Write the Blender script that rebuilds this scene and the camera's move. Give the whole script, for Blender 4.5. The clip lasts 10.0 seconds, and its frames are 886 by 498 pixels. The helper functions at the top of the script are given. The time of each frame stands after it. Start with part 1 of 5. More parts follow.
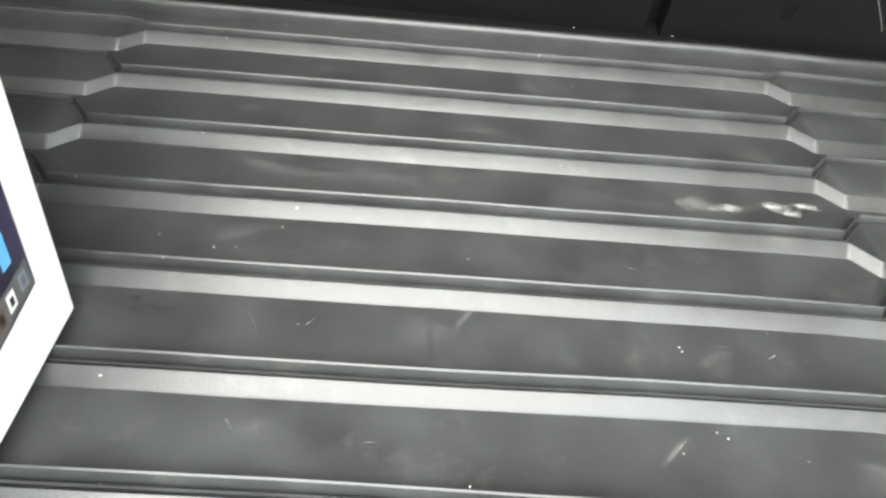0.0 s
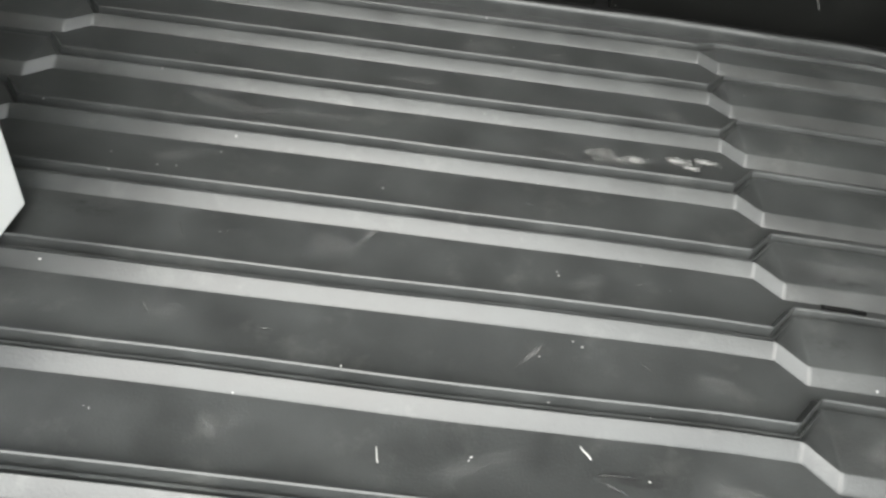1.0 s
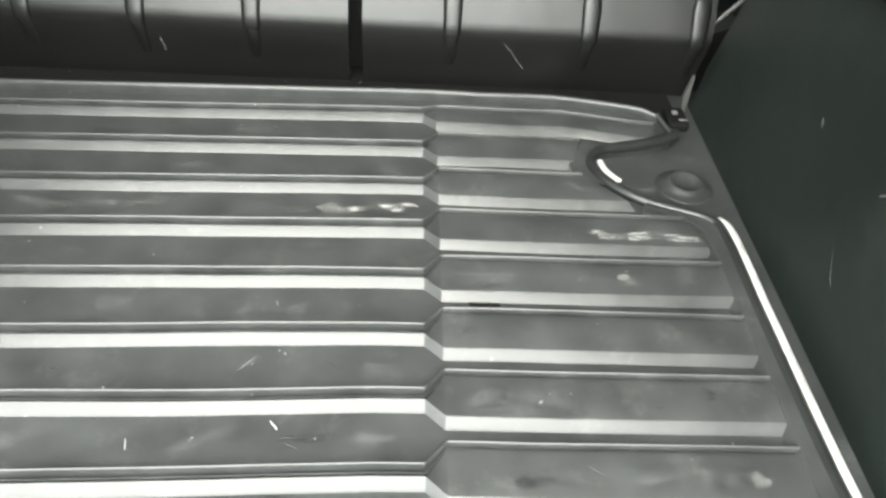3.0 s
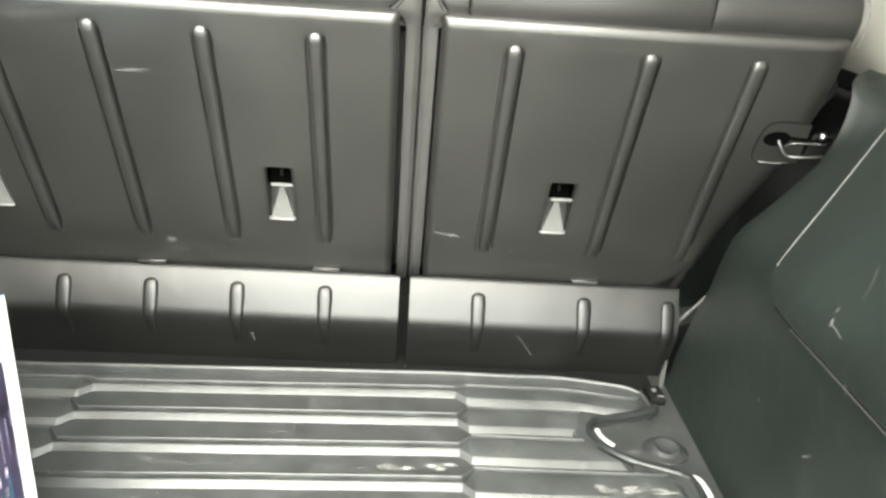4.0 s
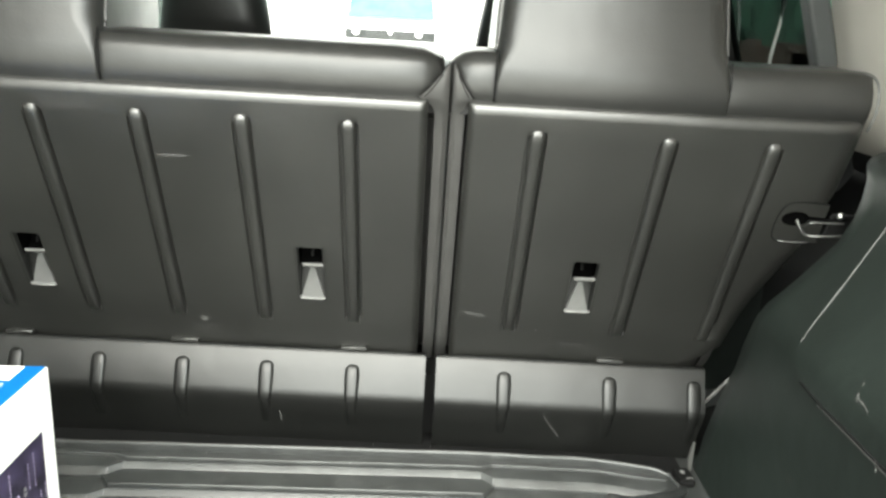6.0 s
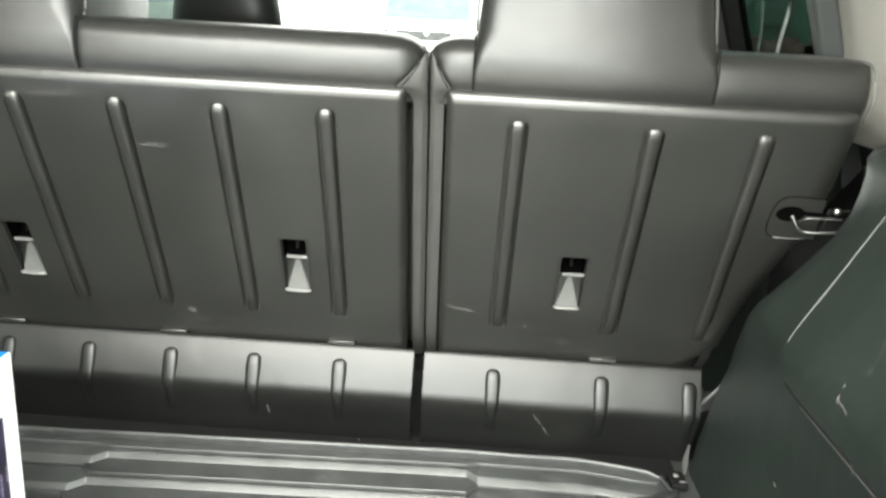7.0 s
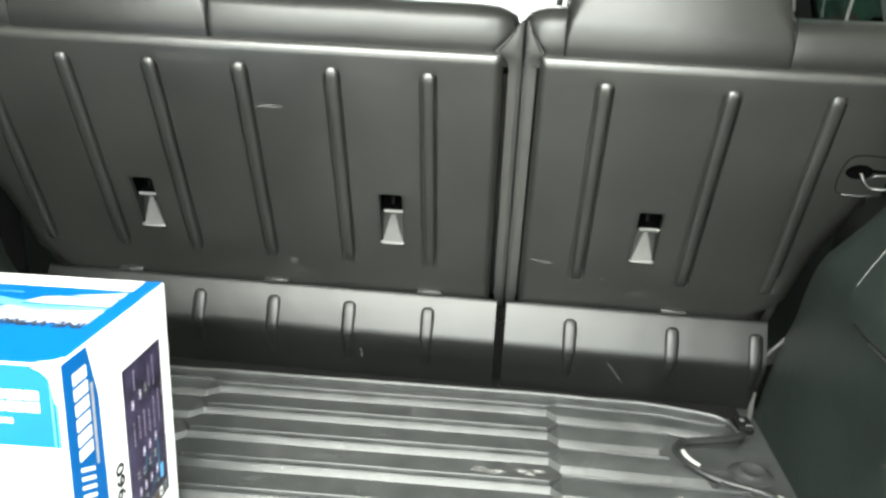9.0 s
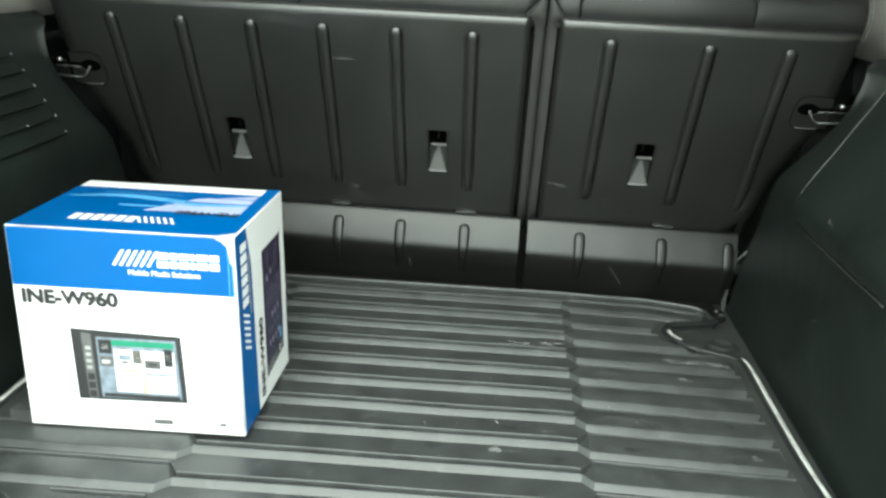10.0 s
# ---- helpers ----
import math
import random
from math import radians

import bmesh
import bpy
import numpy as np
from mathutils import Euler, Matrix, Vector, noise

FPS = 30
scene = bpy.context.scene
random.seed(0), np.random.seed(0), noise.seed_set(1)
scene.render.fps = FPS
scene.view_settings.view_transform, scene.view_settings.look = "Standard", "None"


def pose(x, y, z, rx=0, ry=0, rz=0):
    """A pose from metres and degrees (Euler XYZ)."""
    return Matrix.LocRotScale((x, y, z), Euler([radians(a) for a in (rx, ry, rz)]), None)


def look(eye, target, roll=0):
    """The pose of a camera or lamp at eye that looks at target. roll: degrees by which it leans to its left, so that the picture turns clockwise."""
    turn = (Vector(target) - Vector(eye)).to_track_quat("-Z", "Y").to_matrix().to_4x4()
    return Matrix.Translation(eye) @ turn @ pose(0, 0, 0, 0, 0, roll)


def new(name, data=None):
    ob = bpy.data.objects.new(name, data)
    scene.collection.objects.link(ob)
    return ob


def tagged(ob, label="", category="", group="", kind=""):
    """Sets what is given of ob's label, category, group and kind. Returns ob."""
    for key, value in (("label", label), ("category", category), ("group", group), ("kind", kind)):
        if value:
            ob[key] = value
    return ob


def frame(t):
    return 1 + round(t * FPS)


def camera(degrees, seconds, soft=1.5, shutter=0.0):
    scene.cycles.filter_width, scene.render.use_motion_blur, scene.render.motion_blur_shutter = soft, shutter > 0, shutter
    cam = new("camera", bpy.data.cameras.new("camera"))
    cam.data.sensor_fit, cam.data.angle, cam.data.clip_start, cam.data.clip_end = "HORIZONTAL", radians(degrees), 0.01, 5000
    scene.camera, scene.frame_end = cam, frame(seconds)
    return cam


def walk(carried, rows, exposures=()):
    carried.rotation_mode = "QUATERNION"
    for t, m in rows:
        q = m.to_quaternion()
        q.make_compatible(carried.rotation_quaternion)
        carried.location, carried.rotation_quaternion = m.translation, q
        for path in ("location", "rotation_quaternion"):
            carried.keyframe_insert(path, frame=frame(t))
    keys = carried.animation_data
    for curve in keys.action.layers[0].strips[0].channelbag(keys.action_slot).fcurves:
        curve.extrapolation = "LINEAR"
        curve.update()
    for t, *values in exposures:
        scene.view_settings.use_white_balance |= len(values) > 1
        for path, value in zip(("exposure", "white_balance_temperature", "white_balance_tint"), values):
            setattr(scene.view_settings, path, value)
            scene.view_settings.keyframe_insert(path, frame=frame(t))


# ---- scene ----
cam = camera(58.6, 10.0, soft=2.7)
PATH = [
    (0, (-0.188, -0.68, 0.315), (-0.138, 0.807, -1.021), 6.6),
    (0.5, (-0.174, -0.705, 0.31), (-0.266, 0.783, -1.023), 5.9),
    (1, (-0.113, -0.74, 0.332), (-0.124, 0.719, -1.036), 8.1),
    (1.5, (-0.01, -0.832, 0.351), (0.169, 0.598, -1.036), 5.9),
    (2, (0.062, -0.824, 0.369), (0.172, 0.636, -0.994), 4.2),
    (2.2, (0.058, -0.823, 0.392), (0.176, 0.614, -0.993), 4.4),
    (3.3, (0.052, -0.901, 0.522), (0.169, 0.677, -0.7), 4.7),
    (3.5, (0.041, -0.934, 0.551), (0.158, 0.763, -0.501), 4.5),
    (4, (-0.007, -1.061, 0.626), (0.097, 0.784, -0.138), 4.1),
    (4.5, (-0.022, -1.141, 0.633), (0.047, 0.769, 0.044), 3.7),
    (5, (-0.032, -1.144, 0.626), (0.02, 0.777, 0.072), 3.6),
    (5.5, (-0.03, -1.123, 0.621), (0.008, 0.802, 0.078), 3.5),
    (5.7, (-0.027, -1.107, 0.626), (0.017, 0.813, 0.068), 3.3),
    (6.8, (0.049, -1.074, 0.602), (0.015, 0.849, 0.054), 3.4),
    (7, (0.059, -1.073, 0.61), (0.0, 0.847, 0.052), 3.2),
    (7.5, (0.064, -1.072, 0.608), (-0.039, 0.845, 0.045), 3.1),
    (8, (0.063, -1.068, 0.607), (-0.065, 0.846, 0.043), 3.0),
    (8.5, (0.051, -1.065, 0.598), (-0.094, 0.847, 0.028), 3.0),
    (9, (0.0, -1.177, 0.595), (-0.158, 0.722, -0.011), 2.9),
    (9.5, (-0.08, -1.401, 0.588), (-0.219, 0.483, -0.067), 2.8),
    (10, (-0.05, -1.487, 0.616), (-0.185, 0.384, -0.079), 2.9),
]
EXPOSURES = [(0.0, 3.02, 6500, 9), (0.5, 2.66, 6500, 9), (1.0, 2.4, 6500, 9), (1.5, 2.57, 6500, 8), (2.0, 2.86, 6500, 8), (3.3, 3.22, 6700, 6), (3.5, 3.32, 6800, 6), (4.0, 3.8, 6850, 5), (4.5, 3.68, 6850, 4), (5.0, 3.33, 6750, 4), (5.5, 3.1, 6700, 4), (7.0, 3.42, 6650, 4), (7.5, 3.38, 6620, 4), (8.5, 3.25, 6550, 3), (9.0, 3.28, 6550, 2), (9.5, 2.95, 6400, -3), (10.0, 2.05, 6300, -5)]
walk(cam, [(t, look(eye, target, roll)) for t, eye, target, roll in PATH], EXPOSURES)

# ---- world and light: overcast daylight through the open tailgate ----
world = bpy.data.worlds.new("overcast_sky")
scene.world = world
world.use_nodes = True
wn = world.node_tree.nodes
sky = wn.new("ShaderNodeTexSky")
sky.sky_type = "NISHITA"
sky.sun_disc = False
sky.sun_elevation = radians(50)
sky.sun_rotation = radians(188)
sky.air_density, sky.dust_density, sky.ozone_density = 1.0, 4.0, 1.0
soft_sky = wn.new("ShaderNodeMixRGB")
soft_sky.inputs[0].default_value = 0.85
sky_dir = wn.new("ShaderNodeTexCoord")
sky_up = wn.new("ShaderNodeSeparateXYZ")
world.node_tree.links.new(sky_dir.outputs["Generated"], sky_up.inputs[0])
overcast = wn.new("ShaderNodeMapRange")
overcast.inputs["To Min"].default_value, overcast.inputs["To Max"].default_value = 0.68, 1.40
world.node_tree.links.new(sky_up.outputs[2], overcast.inputs["Value"])
cloud = wn.new("ShaderNodeVectorMath")
cloud.operation = "SCALE"
cloud.inputs[0].default_value = (12.0, 12.4, 12.2)
world.node_tree.links.new(overcast.outputs[0], cloud.inputs["Scale"])
world.node_tree.links.new(cloud.outputs[0], soft_sky.inputs[2])
world.node_tree.links.new(sky.outputs[0], soft_sky.inputs[1])
world.node_tree.links.new(soft_sky.outputs[0], wn["Background"].inputs[0])
wn["Background"].inputs[1].default_value = 0.125

sun = new("sun", bpy.data.lights.new("sun", "SUN"))
sun.data.energy, sun.data.angle, sun.data.color = 0.7, radians(60), (1.0, 0.97, 0.93)
sun.matrix_world = look((-0.6, -4.2, 5.0), (0, 0, 0))


# ---- materials ----
def material(name, base, rough, metal=0.0, vary=0.25, scale=30.0, bump=0.0, bump_scale=400.0, stains=0.0,
             stain_colour=(0.3, 0.3, 0.29), stain_scale=9.0, coat=0.0, rough_vary=0.035, gloss=0.5, wave=0.0, specks=0.0, speck_scale=90.0):
    """A surface with variation at two scales, fine relief and optional dusty stains."""
    mat = bpy.data.materials.new(name)
    mat.use_nodes = True
    n, l = mat.node_tree.nodes, mat.node_tree.links
    b = n["Principled BSDF"]
    co = n.new("ShaderNodeTexCoord")
    big = n.new("ShaderNodeTexNoise")
    big.inputs["Scale"].default_value, big.inputs["Detail"].default_value = scale, 5
    l.new(co.outputs["Object"], big.inputs["Vector"])
    ramp = n.new("ShaderNodeMapRange")
    ramp.inputs["From Min"].default_value, ramp.inputs["From Max"].default_value = 0.3, 0.7
    ramp.inputs["To Min"].default_value, ramp.inputs["To Max"].default_value = 1 - vary, 1 + vary
    l.new(big.outputs["Fac"], ramp.inputs["Value"])
    tint = n.new("ShaderNodeMixRGB")
    tint.blend_type, tint.inputs[0].default_value = "MULTIPLY", 1.0
    tint.inputs[1].default_value = (*base, 1)
    l.new(ramp.outputs[0], tint.inputs[2])
    colour = tint.outputs[0]
    if stains:
        blot = n.new("ShaderNodeTexNoise")
        blot.inputs["Scale"].default_value, blot.inputs["Detail"].default_value = stain_scale, 8
        blot.inputs["Roughness"].default_value = 0.7
        l.new(co.outputs["Object"], blot.inputs["Vector"])
        cut = n.new("ShaderNodeMapRange")
        cut.inputs["From Min"].default_value, cut.inputs["From Max"].default_value = 0.56, 0.8
        cut.inputs["To Max"].default_value = stains
        l.new(blot.outputs["Fac"], cut.inputs["Value"])
        dust = n.new("ShaderNodeMixRGB")
        dust.inputs[2].default_value = (*stain_colour, 1)
        l.new(cut.outputs[0], dust.inputs[0])
        l.new(colour, dust.inputs[1])
        colour = dust.outputs[0]
    if specks:
        # sparse pale dust specks of uneven size
        dots = n.new("ShaderNodeTexVoronoi")
        dots.inputs["Scale"].default_value = speck_scale
        l.new(co.outputs["Object"], dots.inputs["Vector"])
        split = n.new("ShaderNodeSeparateColor")
        l.new(dots.outputs["Color"], split.inputs[0])
        size = n.new("ShaderNodeMapRange")
        size.inputs["From Min"].default_value, size.inputs["From Max"].default_value = 1 - specks, 1.0
        size.inputs["To Max"].default_value = 0.10
        l.new(split.outputs[0], size.inputs["Value"])
        near = n.new("ShaderNodeMath")
        near.operation = "LESS_THAN"
        l.new(dots.outputs["Distance"], near.inputs[0])
        l.new(size.outputs[0], near.inputs[1])
        soft = n.new("ShaderNodeMath")
        soft.operation, soft.inputs[1].default_value = "MULTIPLY", 0.7
        l.new(near.outputs[0], soft.inputs[0])
        fleck = n.new("ShaderNodeMixRGB")
        fleck.inputs[2].default_value = (0.30, 0.30, 0.29, 1)
        l.new(soft.outputs[0], fleck.inputs[0])
        l.new(colour, fleck.inputs[1])
        colour = fleck.outputs[0]
    l.new(colour, b.inputs["Base Color"])
    rr = n.new("ShaderNodeMapRange")
    rr.inputs["To Min"].default_value, rr.inputs["To Max"].default_value = max(rough - rough_vary, 0.02), min(rough + rough_vary, 1)
    l.new(big.outputs["Fac"], rr.inputs["Value"])
    l.new(rr.outputs[0], b.inputs["Roughness"])
    b.inputs["Metallic"].default_value = metal
    b.inputs["Coat Weight"].default_value = coat
    b.inputs["Specular IOR Level"].default_value = gloss
    if bump:
        fine = n.new("ShaderNodeTexNoise")
        fine.inputs["Scale"].default_value, fine.inputs["Detail"].default_value = bump_scale, 3
        l.new(co.outputs["Object"], fine.inputs["Vector"])
        bp = n.new("ShaderNodeBump")
        bp.inputs["Strength"].default_value, bp.inputs["Distance"].default_value = bump, 0.001
        l.new(fine.outputs["Fac"], bp.inputs["Height"])
        l.new(bp.outputs[0], b.inputs["Normal"])
        if wave:
            slow = n.new("ShaderNodeTexNoise")
            slow.inputs["Scale"].default_value, slow.inputs["Detail"].default_value = 16, 2
            l.new(co.outputs["Object"], slow.inputs["Vector"])
            uneven = n.new("ShaderNodeBump")
            uneven.inputs["Strength"].default_value, uneven.inputs["Distance"].default_value = wave, 0.004
            l.new(slow.outputs["Fac"], uneven.inputs["Height"])
            l.new(uneven.outputs[0], bp.inputs["Normal"])
    return mat


RUBBER = material("black_rubber", (0.032, 0.0336, 0.0332), 0.335, vary=0.30, scale=24, bump=0.16, bump_scale=700, stains=0.26, stain_scale=26, stain_colour=(0.17, 0.17, 0.16), rough_vary=0.10, gloss=0.46, specks=0.06, speck_scale=120)
RUBBER_RIM = material("black_rubber_rim", (0.014, 0.015, 0.015), 0.30, vary=0.2, scale=25, bump=0.12, bump_scale=500)
BOSS = material("black_floor_plastic", (0.024, 0.025, 0.025), 0.46, vary=0.2, scale=25, bump=0.12, bump_scale=500, gloss=0.45)
PALE_EDGE = material("pale_rubber", (0.42, 0.42, 0.40), 0.5, vary=0.3, scale=60)
PLASTIC = material("grained_black_plastic", (0.0150, 0.0150, 0.0138), 0.34, vary=0.2, scale=8, bump=0.25, bump_scale=900, stains=0.015, stain_scale=9, gloss=0.95, rough_vary=0.05, wave=0.25, specks=0.012, speck_scale=60)
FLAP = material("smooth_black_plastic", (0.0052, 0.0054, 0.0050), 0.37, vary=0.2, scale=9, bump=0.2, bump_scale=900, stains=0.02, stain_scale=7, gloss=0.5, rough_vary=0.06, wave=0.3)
TRIM = material("grained_trim_plastic", (0.0084, 0.0116, 0.0099), 0.47, vary=0.25, scale=7, bump=0.3, bump_scale=800, stains=0.03, stain_scale=10, gloss=0.3, rough_vary=0.07, wave=0.4, specks=0.03, speck_scale=45)
LEATHER = material("black_leather", (0.0120, 0.0120, 0.0114), 0.37, vary=0.10, scale=12, bump=0.14, bump_scale=420, gloss=0.52, rough_vary=0.06, wave=0.3)
SIDE_CLOTH = material("seat_side_vinyl", (0.047, 0.0458, 0.0445), 0.5, vary=0.12, scale=20, bump=0.3, bump_scale=500)
# near-black: shade of gaps put into the colour, also dark clips and seams
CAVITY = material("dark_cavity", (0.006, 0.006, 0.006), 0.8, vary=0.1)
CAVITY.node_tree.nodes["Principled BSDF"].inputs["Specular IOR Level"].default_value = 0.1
STEEL = material("bare_steel", (0.40, 0.40, 0.39), 0.32, metal=1.0, vary=0.15, scale=60)
# dead black: shade in slots and openings as colour; also the striker arm
PITCH_BLACK = material("black_void", (0.0018, 0.0018, 0.0018), 0.9, vary=0.1)
PITCH_BLACK.node_tree.nodes["Principled BSDF"].inputs["Specular IOR Level"].default_value = 0.0
DULL_STEEL = material("dull_steel", (0.17, 0.17, 0.165), 0.42, metal=1.0, vary=0.2, scale=60)
FOOT = material("light_grey_plastic", (0.115, 0.115, 0.112), 0.5, vary=0.1, scale=60)
RAMP = material("pale_grey_plastic", (0.083, 0.083, 0.081), 0.45, vary=0.1, scale=60)
SEAM = material("pale_seam_edge", (0.075, 0.075, 0.072), 0.5, vary=0.2, scale=40)
SCUFF = material("chalky_scuff", (0.055, 0.055, 0.052), 0.85, vary=0.4, scale=120)
BEIGE = material("beige_pillar_plastic", (0.36, 0.34, 0.305), 0.6, vary=0.06, scale=10, bump=0.2, bump_scale=800)
GREY_FRAME = material("grey_window_trim", (0.055, 0.058, 0.058), 0.5, vary=0.08, scale=20)
HEADLINER = material("grey_headliner_cloth", (0.50, 0.49, 0.46), 0.95, vary=0.06, scale=40, bump=0.3, bump_scale=900)
CARPET = material("dark_carpet", (0.02, 0.02, 0.02), 0.95, vary=0.3, scale=200, bump=0.6, bump_scale=900)
WHITE_CARD = material("white_coated_card", (0.736, 0.736, 0.727), 0.38, vary=0.025, scale=10, bump=0.05, bump_scale=200)
WORN_CARD = material("worn_card_edge", (0.62, 0.62, 0.60), 0.7, vary=0.2, scale=150)
BLUE_INK = material("blue_print", (0.0016, 0.078, 0.265), 0.36, vary=0.10, scale=7, gloss=0.18)
CYAN_INK = material("light_blue_print", (0.10, 0.34, 0.62), 0.35, vary=0.12, scale=25)
DARK_INK = material("dark_grey_print", (0.014, 0.0145, 0.016), 0.5, vary=0.1)
GREY_INK = material("grey_print", (0.085, 0.085, 0.085), 0.4, vary=0.2, scale=120)
PALE_INK = material("pale_grey_print", (0.30, 0.30, 0.292), 0.4, vary=0.15, scale=90)
TEAL_INK = material("green_print", (0.015, 0.17, 0.10), 0.4, vary=0.1)
NIGHT_INK = material("night_screen_print", (0.024, 0.019, 0.042), 0.35, vary=0.75, scale=38, stains=0.5, stain_scale=16, stain_colour=(0.11, 0.06, 0.20))
LILAC_INK = material("lilac_print", (0.27, 0.23, 0.33), 0.4, vary=0.3, scale=120)
TAN_PRINT = material("brown_print", (0.10, 0.060, 0.045), 0.4, vary=0.1)
SWIRL_INK = material("blue_green_print", (0.018, 0.075, 0.125), 0.35, vary=0.6, scale=60)
SCREEN_INK = material("grey_blue_print", (0.16, 0.19, 0.23), 0.38, vary=0.3, scale=90)
TAN_INK = material("tan_print", (0.33, 0.29, 0.19), 0.4, vary=0.1)
# unseen ground, made pale so that it bounces light onto the seat boards
BOUNCE_GROUND = material("pale_bounce_ground", (0.34, 0.33, 0.31), 0.9, vary=0.2, scale=2, bump=0.5, bump_scale=80)
ASPHALT = material("asphalt", (0.055, 0.055, 0.054), 0.9, vary=0.3, scale=3, bump=0.6, bump_scale=120)
OUTDOOR_WHITE = material("outdoor_white", (0.78, 0.79, 0.78), 0.8, vary=0.05, scale=1.2)
SCREEN_TINT = material("teal_windscreen_tint", (0.030, 0.075, 0.082), 0.5, vary=0.3, scale=5, gloss=0.2)
VAN_WHITE = material("white_van_paint", (0.80, 0.81, 0.80), 0.3, vary=0.03, scale=3, coat=0.4)
GRILLE = material("grey_grille_plastic", (0.024, 0.026, 0.026), 0.6, vary=0.5, scale=9, gloss=0.2)
LILAC_GLARE = material("pale_lilac_glare", (0.36, 0.40, 0.60), 0.3, vary=0.12, scale=20)
BODY_PAINT = material("car_body_paint", (0.04, 0.04, 0.042), 0.25, vary=0.05, coat=0.5)
BELT = material("grey_seat_belt", (0.30, 0.30, 0.29), 0.7, vary=0.2, scale=300)
FOLIAGE = material("hedge_green", (0.028, 0.070, 0.046), 0.9, vary=0.8, scale=4)
FENCE = material("brown_fence_wood", (0.040, 0.016, 0.010), 0.8, vary=0.4, scale=3)

GLASS = bpy.data.materials.new("tinted_glass")
GLASS.use_nodes = True
gb = GLASS.node_tree.nodes["Principled BSDF"]
gb.inputs["Base Color"].default_value = (0.034, 0.044, 0.041, 1)
gb.inputs["Transmission Weight"].default_value, gb.inputs["Roughness"].default_value, gb.inputs["IOR"].default_value = 1.0, 0.02, 1.03

CLEAR_GLASS = bpy.data.materials.new("clear_glass")
CLEAR_GLASS.use_nodes = True
gb = CLEAR_GLASS.node_tree.nodes["Principled BSDF"]
gb.inputs["Base Color"].default_value = (0.72, 0.78, 0.75, 1)
gb.inputs["Transmission Weight"].default_value, gb.inputs["Roughness"].default_value, gb.inputs["IOR"].default_value = 1.0, 0.02, 1.03


def dirt_film(name, colour, strength, stretch=(5.0, 5.0), cut=(0.40, 0.62), hard=0.55):
    """A thin film of dried dirt: patchy, fading towards the rim of its patch; no two patches alike."""
    mat = bpy.data.materials.new(name)
    mat.use_nodes = True
    n, l = mat.node_tree.nodes, mat.node_tree.links
    b = n["Principled BSDF"]
    b.inputs["Base Color"].default_value, b.inputs["Roughness"].default_value = (*colour, 1), 0.9
    b.inputs["Specular IOR Level"].default_value = 0.15
    co = n.new("ShaderNodeTexCoord")
    middle = n.new("ShaderNodeVectorMath")
    middle.operation, middle.inputs[1].default_value = "SUBTRACT", (0.5, 0.5, 0)
    l.new(co.outputs["UV"], middle.inputs[0])
    reach = n.new("ShaderNodeVectorMath")
    reach.operation = "LENGTH"
    l.new(middle.outputs[0], reach.inputs[0])
    fade = n.new("ShaderNodeMapRange")
    fade.interpolation_type = "SMOOTHSTEP"
    fade.inputs["From Min"].default_value, fade.inputs["From Max"].default_value = 0.5 * hard, 0.5
    fade.inputs["To Min"].default_value, fade.inputs["To Max"].default_value = 1.0, 0.0
    pull = n.new("ShaderNodeVectorMath")
    pull.operation, pull.inputs[1].default_value = "MULTIPLY", (*stretch, 1)
    l.new(co.outputs["UV"], pull.inputs[0])
    who = n.new("ShaderNodeObjectInfo")
    seed = n.new("ShaderNodeMath")
    seed.operation, seed.inputs[1].default_value = "MULTIPLY", 40.0
    l.new(who.outputs["Random"], seed.inputs[0])
    patchy = n.new("ShaderNodeTexNoise")
    patchy.noise_dimensions = "4D"
    patchy.inputs["Scale"].default_value, patchy.inputs["Detail"].default_value, patchy.inputs["Roughness"].default_value = 1.0, 6, 0.65
    l.new(pull.outputs[0], patchy.inputs["Vector"])
    l.new(seed.outputs[0], patchy.inputs["W"])
    ragged = n.new("ShaderNodeTexNoise")
    ragged.noise_dimensions = "4D"
    ragged.inputs["Scale"].default_value, ragged.inputs["Detail"].default_value, ragged.inputs["Roughness"].default_value = 4.5, 4, 0.6
    l.new(co.outputs["UV"], ragged.inputs["Vector"])
    l.new(seed.outputs[0], ragged.inputs["W"])
    shift = n.new("ShaderNodeMath")
    shift.operation, shift.inputs[1].default_value, shift.inputs[2].default_value = "MULTIPLY_ADD", 0.8, -0.30
    l.new(ragged.outputs["Fac"], shift.inputs[0])
    torn = n.new("ShaderNodeMath")
    torn.operation = "ADD"
    l.new(reach.outputs["Value"], torn.inputs[0])
    l.new(shift.outputs[0], torn.inputs[1])
    l.new(torn.outputs[0], fade.inputs["Value"])
    keep = n.new("ShaderNodeMapRange")
    keep.inputs["From Min"].default_value, keep.inputs["From Max"].default_value = cut
    keep.inputs["To Max"].default_value = strength
    l.new(patchy.outputs["Fac"], keep.inputs["Value"])
    both = n.new("ShaderNodeMath")
    both.operation = "MULTIPLY"
    l.new(fade.outputs[0], both.inputs[0])
    l.new(keep.outputs[0], both.inputs[1])
    l.new(both.outputs[0], b.inputs["Alpha"])
    return mat


MUD_FILM = dirt_film("dried_mud_film", (0.26, 0.26, 0.25), 0.66, (2.6, 2.6), (0.30, 0.62), 0.6)
STREAK_FILM = dirt_film("streaky_mud_film", (0.34, 0.34, 0.33), 0.9, (2.2, 5), (0.34, 0.60), 0.5)
DUST_FILM = dirt_film("faint_dust_film", (0.20, 0.20, 0.195), 0.26, (3, 3), (0.36, 0.66), 0.2)
BOARD_FILM = dirt_film("board_dust_film", (0.20, 0.195, 0.19), 0.12, (4, 3), (0.40, 0.66), 0.2)
